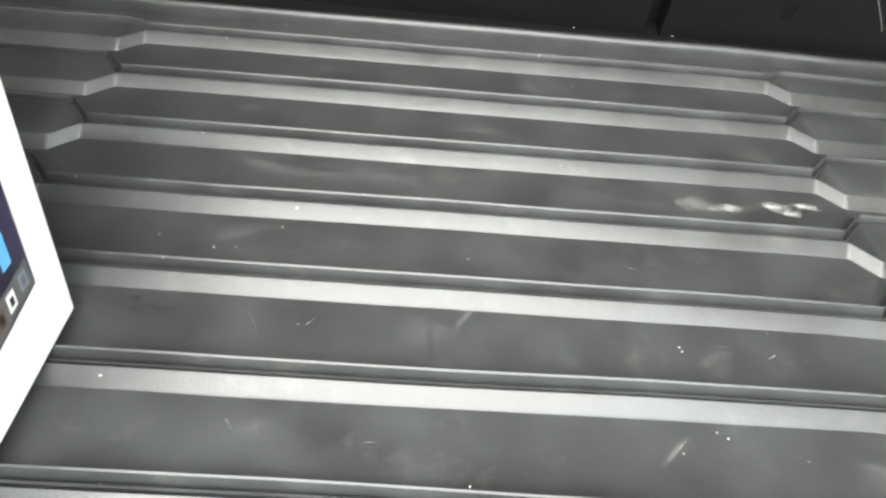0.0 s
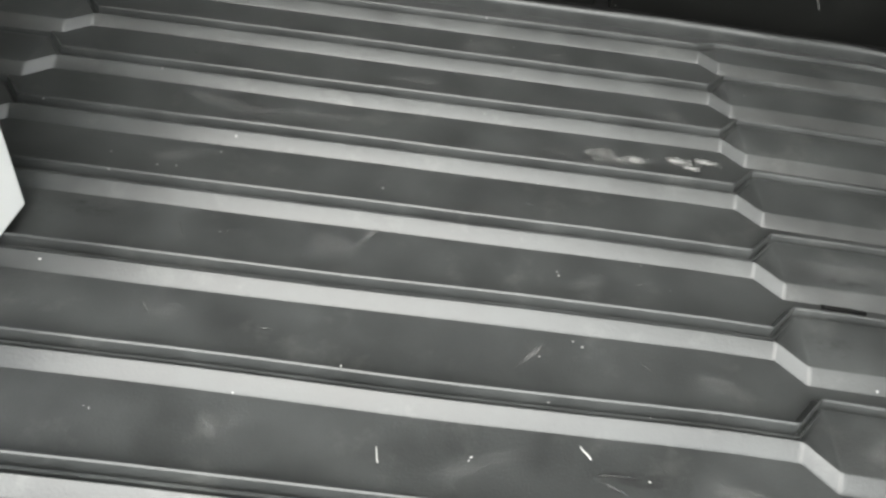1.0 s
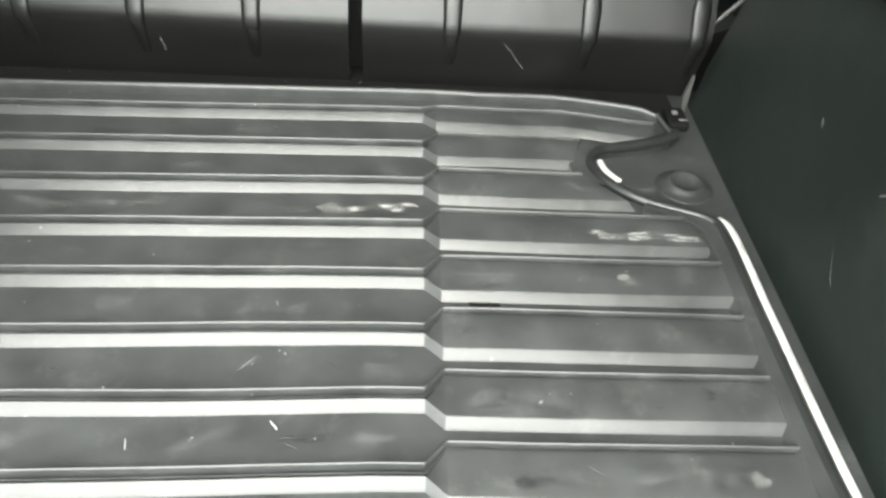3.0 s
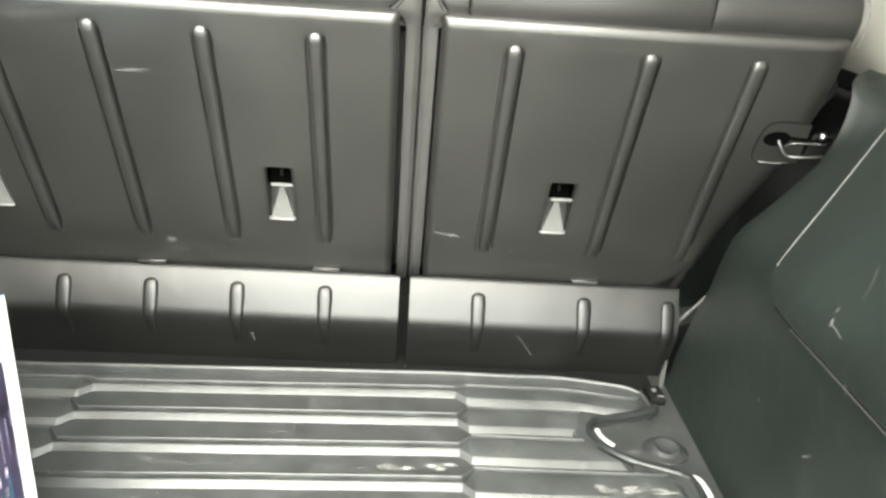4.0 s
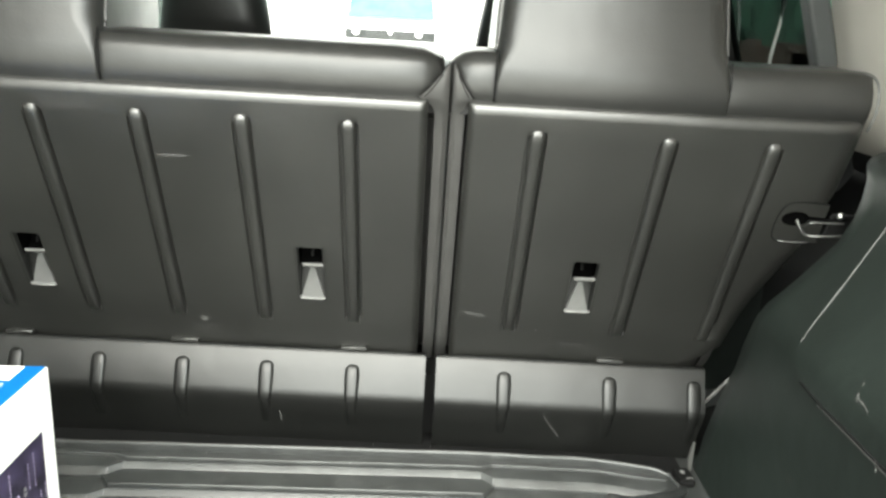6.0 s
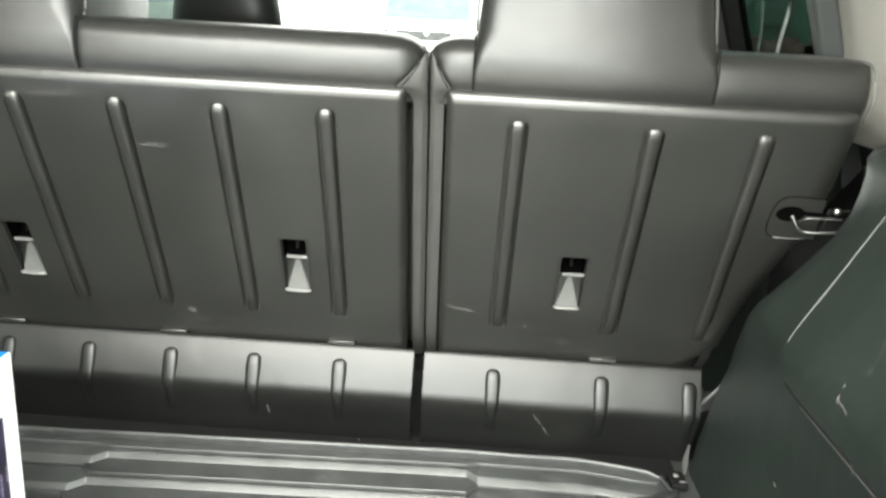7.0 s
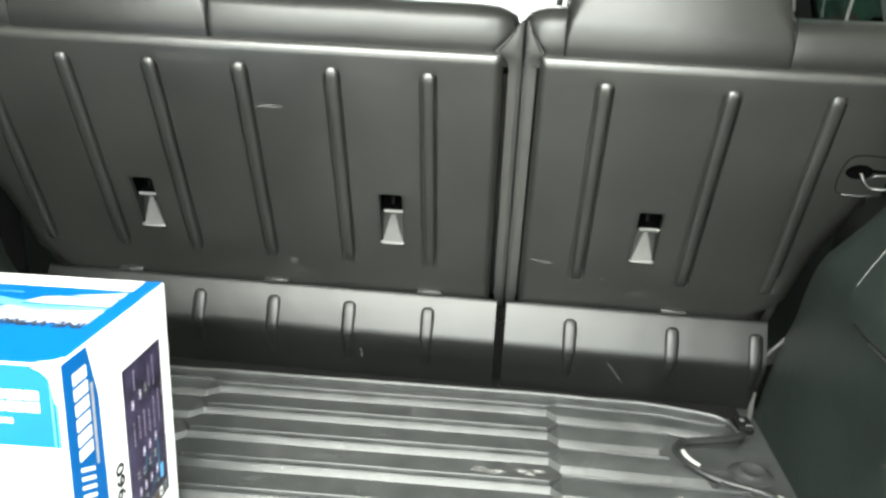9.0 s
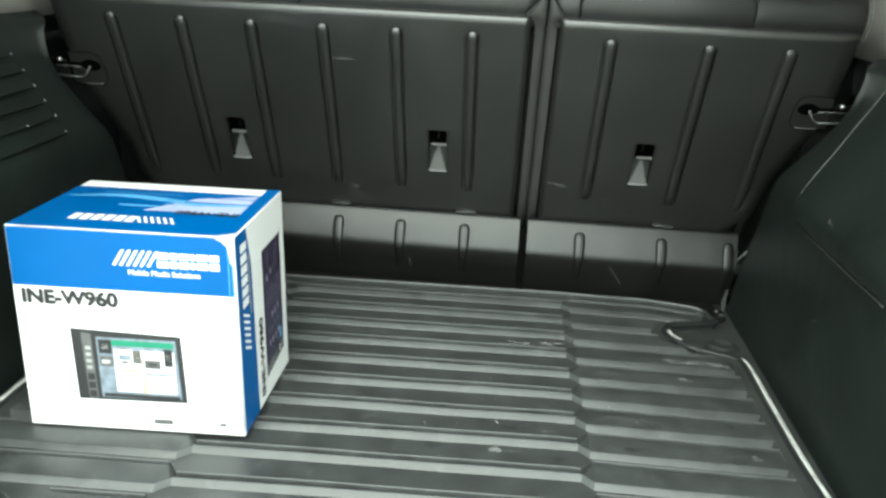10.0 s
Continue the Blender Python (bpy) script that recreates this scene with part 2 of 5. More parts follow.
DARK_FILM = dirt_film("dark_damp_film", (0.010, 0.010, 0.010), 0.45, (3, 3), (0.38, 0.64), 0.2)
RUB_FILM = dirt_film("pale_rub_film", (0.19, 0.19, 0.185), 0.6, (2, 6), (0.30, 0.62), 0.3)

# ---- building helpers ----
def mesh_of(name, bm, mat, smooth=None):
    bmesh.ops.recalc_face_normals(bm, faces=bm.faces)
    me = bpy.data.meshes.new(name)
    bm.to_mesh(me)
    bm.free()
    me.materials.append(mat)
    if smooth is not None:
        me.shade_smooth()
        if smooth < 180:
            me.set_sharp_from_angle(angle=radians(smooth))
    return me


def part(name, bm, mat, parent, label="", smooth=35):
    ob = new(name, mesh_of(name, bm, mat, smooth))
    ob.parent = parent
    return tagged(ob, label)


def thing(name, label, category, at=(0, 0, 0), group="", kind="", turn=0.0):
    ob = new(name)
    ob.matrix_world = pose(*at, 0, 0, turn)
    return tagged(ob, label, category, group, kind)


def single(name, bm, mat, label, category, kind="", group="", smooth=35):
    return tagged(new(name, mesh_of(name, bm, mat, smooth)), label, category, group, kind)


def bevelled(ob, width, segments=2, angle=35):
    mod = ob.modifiers.new("edges", "BEVEL")
    mod.width, mod.segments, mod.limit_method, mod.angle_limit = width, segments, "ANGLE", radians(angle)
    return ob


def add_box(bm, lo, hi, m=None):
    vs = [bm.verts.new((x, y, z)) for x in (lo[0], hi[0]) for y in (lo[1], hi[1]) for z in (lo[2], hi[2])]
    for f in ((0, 1, 3, 2), (4, 6, 7, 5), (0, 4, 5, 1), (2, 3, 7, 6), (0, 2, 6, 4), (1, 5, 7, 3)):
        bm.faces.new([vs[i] for i in f])
    if m:
        bmesh.ops.transform(bm, matrix=m, verts=vs)
    return vs


def box_bm(lo, hi):
    bm = bmesh.new()
    add_box(bm, lo, hi)
    return bm


def loft(bm, rows, closed=False, caps=True):
    """Skins a list of equally long rows of points."""
    vs = [[bm.verts.new(p) for p in row] for row in rows]
    n = len(rows[0])
    for a, b in zip(vs, vs[1:]):
        for i in range(n if closed else n - 1):
            bm.faces.new((a[i], a[(i + 1) % n], b[(i + 1) % n], b[i]))
    if caps:
        bm.faces.new(vs[0])
        bm.faces.new(vs[-1][::-1])
    return vs


def spline(points, steps=6, closed=False):
    pts = [Vector(p) for p in points]
    out = []
    n = len(pts)
    for i in range(n if closed else n - 1):
        p0, p1, p2, p3 = (pts[(i + k) % n] if closed else pts[min(max(i + k, 0), n - 1)] for k in (-1, 0, 1, 2))
        for s in range(steps):
            t = s / steps
            out.append(0.5 * (2 * p1 + (p2 - p0) * t + (2 * p0 - 5 * p1 + 4 * p2 - p3) * t * t + (3 * p1 - p0 - 3 * p2 + p3) * t ** 3))
    return out if closed else out + [pts[-1]]


def tube(points, radius, sides=8, closed=False, flat=1.0):
    """A round bar along points; flat squeezes it along its second axis."""
    bm = bmesh.new()
    pts = [Vector(p) for p in points]
    n = len(pts)
    rows, up = [], Vector((0, 0, 1))
    for i, p in enumerate(pts):
        a, b = (pts[i - 1], pts[(i + 1) % n]) if closed else (pts[max(i - 1, 0)], pts[min(i + 1, n - 1)])
        d = (b - a).normalized()
        ref = up if abs(d.z) < 0.95 else Vector((0, 1, 0))
        e1 = d.cross(ref).normalized()
        e2 = e1.cross(d)
        rows.append([p + radius * (math.cos(2 * math.pi * k / sides) * e1 + flat * math.sin(2 * math.pi * k / sides) * e2) for k in range(sides)])
    if closed:
        rows.append(rows[0])
    loft(bm, rows, closed=True, caps=not closed)
    if closed:
        bmesh.ops.remove_doubles(bm, verts=bm.verts, dist=1e-6)
    return bm


def smooth_step(a, b, v):
    t = min(max((v - a) / (b - a), 0), 1)
    return t * t * (3 - 2 * t)


def lerp(a, b, t):
    return a + (b - a) * t


def table(keys, v):
    """Linear look-up in pairs."""
    for (a, fa), (b, fb) in zip(keys, keys[1:]):
        if v <= b:
            return lerp(fa, fb, min(max((v - a) / (b - a), 0), 1))
    return keys[-1][1]


MID = -0.171          # the car's middle line


def mirror_x(x):
    return 2 * MID - x


# ---- floor under the mat and ground outside ----
GROUND_Z = -0.72
single("ground", box_bm((-400, -400, GROUND_Z - 0.5), (400, 400, GROUND_Z)), BOUNCE_GROUND, "unseen yard ground, pale to bounce light onto the seat boards", "ground", kind="structure")
floor_bm = bmesh.new()
add_box(floor_bm, (MID - 0.72, -0.93, -0.05), (MID + 0.72, 0.25, -0.010))
single("floor", floor_bm, RUBBER, "black plastic load floor under the mat", "floor", kind="structure")
sill = single("sill", box_bm((MID - 0.62, -1.02, -0.20), (MID + 0.62, -0.931, -0.004)), TRIM, "black plastic loading sill at the tailgate", "sill", kind="structure")
bevelled(sill, 0.02, 3)

for side in (1, -1):
    bm = bmesh.new()
    rows = []
    for r, z in ((1.8, -0.0104), (1.5, -0.0096), (1.25, -0.0076), (1.1, -0.0050), (1.0, -0.0026), (0.88, -0.0018), (0.72, -0.0030), (0.5, -0.0048), (0.3, -0.0056), (0.05, -0.0058)):
        rows.append([(MID + side * (0.360 - MID + 0.0185 * r * math.cos(a)), -0.194 + 0.0185 * r * math.sin(a), z + 0.10 * 0.0185 * r * math.sin(a) * (r < 1.2)) for a in (2 * math.pi * k / 24 for k in range(24))])
    loft(bm, rows, closed=True)
    single("floor_boss", bm, BOSS, "small dished plastic boss on the load floor", "floor boss", group="floor bosses", smooth=180)
    clip = thing("floor_clip", "black plastic clip at the mat corner", "floor clip", (MID + side * 0.551, -0.068, -0.0098), group="floor clips")
    bevelled(part("clip_body", box_bm((-0.012, -0.020, 0), (0.012, 0.019, 0.012)), CAVITY, clip), 0.004, 3)
    bevelled(part("clip_piece", box_bm((-0.005, 0.000, 0.008), (0.002, 0.008, 0.0145)), RAMP, clip, "small pale block"), 0.002, 2)
    bevelled(part("clip_edge", box_bm((0.000, -0.0125, 0.008), (0.011, -0.0095, 0.0130)), SEAM, clip), 0.001, 2)
# near-black strip laid on the floor for the shade behind the lip
single("shade_strip", box_bm((MID - 0.555, -0.062, -0.0099), (MID + 0.555, 0.029, -0.006)), CAVITY, "near-black strip put in for the shade under the seat flaps", "carpet", kind="structure")

# ---- rubber cargo mat: base, raised bars, rolled rim ----
mat_thing = thing("cargo_mat", "black rubber cargo mat with raised bars and rolled rim, dusty", "cargo mat")
HALF_RIM = [(0.05, -0.052), (0.15, -0.053), (0.225, -0.052), (0.30, -0.063), (0.342, -0.075), (0.361, -0.094), (0.360, -0.120), (0.330, -0.134), (0.300, -0.143),
            (0.273, -0.152), (0.259, -0.174), (0.263, -0.197), (0.280, -0.221), (0.310, -0.243), (0.342, -0.256), (0.362, -0.267), (0.371, -0.290),
            (0.371, -0.40), (0.372, -0.55), (0.377, -0.64), (0.374, -0.70), (0.345, -0.735), (0.29, -0.742), (0.252, -0.757), (0.240, -0.79), (0.243, -0.90)]
outline = [(x, y) for x, y in HALF_RIM] + [(mirror_x(x), y) for x, y in reversed(HALF_RIM)]


def skew(x):
    """The mat lies slightly askew towards the car's left."""
    return 0.035 * min(0.0, x - 0.05)


edge = spline([(x, y + skew(x), 0) for x, y in outline], 5, closed=True)
bm = bmesh.new()
top = bm.faces.new([bm.verts.new(p) for p in edge])
low = bmesh.ops.extrude_face_region(bm, geom=[top])
bmesh.ops.translate(bm, verts=[v for v in low["geom"] if isinstance(v, bmesh.types.BMVert)], vec=(0, 0, -0.0095))
part("base_sheet", bm, RUBBER, mat_thing, smooth=30)
run = [p for p in HALF_RIM if p[1] < -0.11]
run = [(0.366, -0.112)] + run + [(mirror_x(x), y) for x, y in reversed(run)] + [(mirror_x(0.366), -0.112)]
part("rolled_rim", tube(spline([(x, y + skew(x), 0.004) for x, y in run], 5), 0.0062, 10), RUBBER_RIM, mat_thing, "glossy rolled rubber rim", smooth=180)

# the rear lip stands up against the seat flaps
back = sorted(((p.x, p.y) for p in edge if p.y > -0.092 and abs(p.x - MID) < 0.525), key=lambda q: q[0])
LIP = [(-0.0034, -0.001), (-0.0033, 0.0040), (-0.0030, 0.0085), (-0.0022, 0.0112), (-0.0006, 0.0124), (0.0012, 0.0123), (0.0030, 0.0108), (0.0048, 0.0080), (0.0060, 0.0040), (0.0064, -0.0095)]
bm = bmesh.new()
loft(bm, [[(x, y + a, b * (0.75 + 0.25 * smooth_step(0.0, 0.02, 0.525 - abs(x - MID))) + 0.0006 * noise.noise((x * 14, a * 60, 0))) for a, b in LIP] for x, y in back])
part("rear_lip", bm, RUBBER, mat_thing, "upturned rubber lip along the seat flaps", smooth=45)

for side in (1, -1):
    cut_edge = [(x if side > 0 else mirror_x(x), y + (skew(mirror_x(x)) if side < 0 else 0), z) for x, y, z in ((0.352, -0.079, 0.008), (0.357, -0.094, 0.005), (0.3635, -0.113, 0.003))]
    part("cut_edge", tube(spline(cut_edge, 4), 0.0030, 8), RUBBER, mat_thing, "slanting cut corner of the sheet", smooth=180)
    # pale strips along the outer side of the rim
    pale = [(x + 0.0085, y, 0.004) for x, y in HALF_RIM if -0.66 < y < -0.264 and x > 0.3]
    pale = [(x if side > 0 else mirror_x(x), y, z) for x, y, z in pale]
    part("edge_strip", tube(spline(pale, 6), 0.0058, 8, flat=0.7), PALE_EDGE, mat_thing, "pale outer strip of the rim", smooth=180)
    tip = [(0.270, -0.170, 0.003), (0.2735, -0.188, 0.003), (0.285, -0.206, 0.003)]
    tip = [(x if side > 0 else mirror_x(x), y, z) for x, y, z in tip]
    part("edge_strip", tube(spline(tip, 6), 0.0036, 8, flat=0.7), PALE_EDGE, mat_thing, "pale outer strip of the rim", smooth=180)

PITCH, K8 = 0.0667, -0.571
# offsets (along the car, height) of a bar's section: narrow in the middle field, wide in the side fields
NARROW = [(-0.0004, -0.001), (0.0004, 0.0002), (0.0010, 0.0008), (0.0076, 0.0066), (0.0082, 0.0070), (0.0088, 0.0067), (0.0092, 0.0008), (0.0112, 0.0004), (0.0118, 0.0046), (0.0130, 0.0048),
          (0.0136, 0.0006), (0.0158, 0.0004), (0.0164, 0.0052), (0.0171, 0.0084), (0.0179, 0.0092), (0.0187, 0.0086), (0.0193, 0.0052), (0.0238, -0.001)]
LEVEL = {0.0088: 0.0072, 0.0092: 0.0072, 0.0112: 0.0072, 0.0118: 0.0071, 0.0130: 0.0069, 0.0136: 0.0040, 0.0158: 0.0034}
WIDE = [(u - 0.0150 if u < 0.0090 else u + 0.0185, LEVEL.get(u, z)) for u, z in NARROW[:-1]] + [(0.0430, -0.001)]
IN_R, OUT_R = 0.079, 0.095
ENDS = {1: (0.335, 0.346), 2: (0.237, 0.255), 3: (0.293, 0.238), 4: (0.352, 0.335)}   # near and far ends of the bars


def bar(n):
    y0 = K8 + PITCH * (8 - n)
    near, far = ENDS.get(n, (0.353, 0.355))
    if n >= 11:
        near, far = 0.205, 0.210
    elif n == 10:
        near, far = 0.340, 0.350
    rows = []
    wide, narrow = WIDE, NARROW
    if n == 1:
        wide = [(u - 0.012 if u > 0.02 else u, z) for u, z in WIDE]

    def section(mix):
        return [(lerp(a[0], b[0], mix), lerp(a[1], b[1], mix)) for a, b in zip(narrow, wide)]

    def row(x, mix, x_far=None):
        pts = []
        s = section(mix)
        u0, u1 = s[0][0], s[-1][0]
        for u, z in s:
            xx = x if x_far is None else lerp(x, x_far, (u - u0) / (u1 - u0))
            w = 0.0016 * noise.noise((xx * 5, n * 1.7, 0.3)) + 0.0005 * noise.noise((xx * 15, n * 3.1, 2.0))
            # the rearmost bars follow the rounded corner of the sheet
            w -= {1: 0.017, 2: 0.004}.get(n, 0.0) * smooth_step(0.225, 0.335, max(xx, mirror_x(xx)))
            pts.append((xx, y0 + u + w + skew(xx), z + (0.0005 * noise.noise((xx * 9, n * 2.3, 5.0)) if z > 0 else 0)))
        return pts

    out_l, in_l = mirror_x(OUT_R), mirror_x(IN_R)
    rows.append(row(mirror_x(near), 1, mirror_x(far)))
    rows += [row(lerp(mirror_x(min(near, far)) + 0.012, out_l - 0.002, k / 8), 1) for k in range(9)]
    rows += [row(out_l, 0.99), row(lerp(out_l, in_l, 0.08), 0.94), row(lerp(out_l, in_l, 0.92), 0.06), row(in_l, 0.01)]
    rows += [row(lerp(in_l + 0.002, IN_R - 0.002, k / 14), 0) for k in range(15)]
    rows += [row(IN_R, 0.01), row(lerp(IN_R, OUT_R, 0.08), 0.06), row(lerp(IN_R, OUT_R, 0.92), 0.94), row(OUT_R, 0.99)]
    rows += [row(lerp(OUT_R + 0.002, min(near, far) - 0.012, k / 8), 1) for k in range(9)]
    rows.append(row(near, 1, far))
    bm = bmesh.new()
    loft(bm, rows)
    return bm


for n in range(1, 12):
    part("raised_bar", bar(n), RUBBER, mat_thing, smooth=28)


BORDER_IN = [(0.3545, -0.700), (0.3545, -0.40), (0.3535, -0.305), (0.350, -0.285), (0.335, -0.270), (0.300, -0.252)]
for side in (1, -1):
    rim_side = [(x - 0.003, y) for x, y in HALF_RIM if x > 0.25 and -0.70 < y < -0.23] + [(0.372, -0.700)]
    ring = rim_side + BORDER_IN
    place = [(x if side > 0 else mirror_x(x), y + (skew(mirror_x(x)) if side < 0 else 0)) for x, y in ring]
    bm = bmesh.new()
    upper = [bm.verts.new((x, y, 0.0077)) for x, y in place]
    bm.faces.new(upper)
    # the inner edge falls away in a short slope
    foot = [bm.verts.new((x - side * (0.006 if k >= len(rim_side) and y < -0.30 else 0.0), y, -0.001)) for k, (x, y) in enumerate(place)]
    for k in range(len(ring)):
        q = (k + 1) % len(ring)
        bm.faces.new((upper[k], foot[k], foot[q], upper[q]))
    bm.faces.new(foot[::-1])
    part("border", bm, RUBBER, mat_thing, smooth=30)
    # level corner between the second bar and the bend of the rim
    corner = [(0.234, -0.206), (0.2365, -0.160), (0.246, -0.146), (0.262, -0.1425), (0.278, -0.1475), (0.262, -0.160), (0.2565, -0.174), (0.2600, -0.197), (0.270, -0.213), (0.256, -0.216)]
    place = [(x if side > 0 else mirror_x(x), y + (skew(mirror_x(x)) if side < 0 else 0)) for x, y in corner]
    bm = bmesh.new()
    upper = [bm.verts.new((x, y, 0.0060)) for x, y in place]
    foot = [bm.verts.new((x, y + 0.003 * (y > -0.17), -0.001)) for x, y in place]
    bm.faces.new(upper)
    bm.faces.new(foot[::-1])
    for k in range(len(corner)):
        q = (k + 1) % len(corner)
        bm.faces.new((upper[k], foot[k], foot[q], upper[q]))
    bmesh.ops.recalc_face_normals(bm, faces=bm.faces)
    part("border", bm, RUBBER, mat_thing, smooth=30)


def film_patch(place, rx, ry, turn=0.0, steps=6):
    """A thin patch of dirt laid on a surface; place(u, v) puts a point on it."""
    bm = bmesh.new()
    uv = bm.loops.layers.uv.new("patch")
    c, s = math.cos(radians(turn)), math.sin(radians(turn))
    grid = []
    for i in range(steps + 1):
        row = []
        for j in range(steps + 1):
            u, v = (2 * i / steps - 1) * rx, (2 * j / steps - 1) * ry
            row.append(bm.verts.new(place(u * c - v * s, u * s + v * c)))
        grid.append(row)
    for i in range(steps):
        for j in range(steps):
            f = bm.faces.new((grid[i][j], grid[i + 1][j], grid[i + 1][j + 1], grid[i][j + 1]))
            for loop, (p, q) in zip(f.loops, ((i, j), (i + 1, j), (i + 1, j + 1), (i, j + 1))):
                loop[uv].uv = (p / steps, q / steps)
    return bm


def mat_film(x, y, rx, ry, mat, name, label, z=0.0005, turn=0.0):
    part(name, film_patch(lambda u, v: (x + u, y + v, z), rx, ry, turn, 2), mat, mat_thing, label, smooth=None)


def board_film(x, z, rx, rz, mat, seat, name="dust_mark", label="faint dusty mark", turn=0.0):
    part(name, film_patch(lambda u, v: on_panel(x + u, z + v, 0.0005), rx, rz, turn, 2), mat, seat, label, smooth=None)


# ---- rear seats ----
def panel_y(z):
    return 0.0107 - 0.448 * (z - 0.14)


SLOPE = math.atan(0.448)
OUT = Vector((0, -math.cos(SLOPE), -math.sin(SLOPE)))      # out of the back panel, towards the load space


def on_panel(x, z, off=0.0):
    return Vector((x, panel_y(z), z)) + OUT * off


def right_edge(z):
    return table([(0.126, 0.411), (0.150, 0.412), (0.168, 0.438), (0.246, 0.450), (0.30, 0.470), (0.351, 0.490), (0.433, 0.504), (0.500, 0.504), (0.530, 0.500)], z)


ANCHORS = [-0.552, -0.173, 0.203]
RIBS = [-0.733, -0.611, -0.490, -0.367, -0.243, -0.116, 0.110, 0.268, 0.395]
POCKET = (0.018, 0.230, 0.318)     # half width, lower and upper height
Z_BOTTOM, Z_TOP = 0.126, 0.528


def back_panel_bm(x_in, side, anchors, ribs):
    """Moulded board with open pockets; side 1 ends at the car's right wall, -1 at its left."""
    outer = (lambda z: right_edge(z)) if side > 0 else (lambda z: mirror_x(right_edge(z)))
    groove = (0.0124, 0.0108, 0.0090, 0.0, -0.0090, -0.0108, -0.0124)
    cuts = sorted({a + s * POCKET[0] for a in anchors for s in (-1, 1)} | {r + g for r in ribs for g in groove}, reverse=side < 0)
    rim = 0.011
    near = (0.0, 0.0008, 0.0025, 0.005, 0.008, rim)
    zs = [Z_BOTTOM, 0.145, 0.17, 0.182, 0.189, 0.194, 0.205, POCKET[1], 0.26, 0.29, POCKET[2], 0.353, 0.40, 0.43, 0.47, 0.484, 0.489, 0.493, 0.497, 0.502, 0.510] + [Z_TOP - d for d in reversed(near)]

    def dip(x, z):
        r = min(ribs, key=lambda q: abs(q - x))
        return (0.0075 if x > r else 0.0034) * smooth_step(0.189, 0.205, z) * (1 - smooth_step(0.484, 0.502, z)) if abs(x - r) < 0.0115 else 0.0

    def fall(d):
        return rim - math.sqrt(max(0.0, rim * rim - (rim - min(d, rim)) ** 2))

    def row_at(z):
        """Places across the board with the depth that its rounded rim takes away."""
        last = outer(z)
        places = [(x_in + side * d, fall(d)) for d in near]
        bend = near + (0.015, 0.021, 0.029, 0.038)
        for k, x in enumerate(cuts):
            limit = last - side * (0.0385 + 0.0003 * (len(cuts) - k))
            places.append((min(x, limit) if side > 0 else max(x, limit), 0.0))
        places += [(last - side * d, fall(d) + 0.017 * (1 - d / 0.038) ** 2) for d in reversed(bend)]
        return [(x, min(rim + 0.017, f + fall(Z_TOP - z)) + dip(x, z)) for x, f in places]

    bm = bmesh.new()
    grid = []
    for z in zs:
        grid.append([bm.verts.new(on_panel(x, z, -deep)) for x, deep in row_at(z)])
    for i in range(len(zs) - 1):
        for j in range(len(grid[0]) - 1):
            mid = 0.5 * (grid[i][j].co.x + grid[i][j + 1].co.x)
            if POCKET[1] <= zs[i] < POCKET[2] and any(abs(mid - a) < POCKET[0] * 0.9 for a in anchors):
                continue
            bm.faces.new((grid[i][j], grid[i][j + 1], grid[i + 1][j + 1], grid[i + 1][j]))
    ext = bmesh.ops.extrude_face_region(bm, geom=list(bm.faces))
    bmesh.ops.translate(bm, verts=[v for v in ext["geom"] if isinstance(v, bmesh.types.BMVert)], vec=-OUT * 0.022)
    return bm


def rib_bm(base, end, out, w0, w1, height, fade=0.0):
    """A half-round stiffening rib from base to end."""
    base, end, out = Vector(base), Vector(end), Vector(out)
    d = (end - base).normalized()
    across = d.cross(out).normalized()
    length = (end - base).length
    bm = bmesh.new()
    rows = []
    for t in (0, 0.008, 0.02, 0.04, 0.1, 0.3, 0.5, 0.7, 0.9, 0.96, 0.98, 0.992, 1):
        w = lerp(w0, w1, t) / 2
        s = t * length
        r = w
        round_ = math.sqrt(max(0, 1 - max(0, 1 - min(s, length - s) / r) ** 2)) if min(s, length - s) < r else 1
        h = height * round_ * (1 if not fade else smooth_step(0, fade, t))
        p = base + d * s
        rows.append([p + across * (w * max(round_, 0.15) * c) + out * (h * q - (0.002 if q else 0.009)) for c, q in
                     ((-1.02, 0), (-1.0, 0.45), (-0.80, 0.86), (-0.50, 1), (0.50, 1), (0.80, 0.86), (1.0, 0.45), (1.02, 0))])
    loft(bm, rows)
    return bm


def roll_section(bulge=0.0, top=0.590):
    """Section of the padded upper edge in (y, z)."""
    y = panel_y(0.53)
    return [(y + 0.021, 0.515), (y + 0.018, 0.527), (y + 0.013 - bulge, 0.538), (y + 0.010 - bulge, 0.553), (y + 0.012 - bulge * 0.6, 0.570),
            (y + 0.018, top - 0.004), (y + 0.04, top), (y + 0.10, top + 0.002), (y + 0.16, top - 0.006), (y + 0.185, top - 0.03), (y + 0.19, 0.52)]


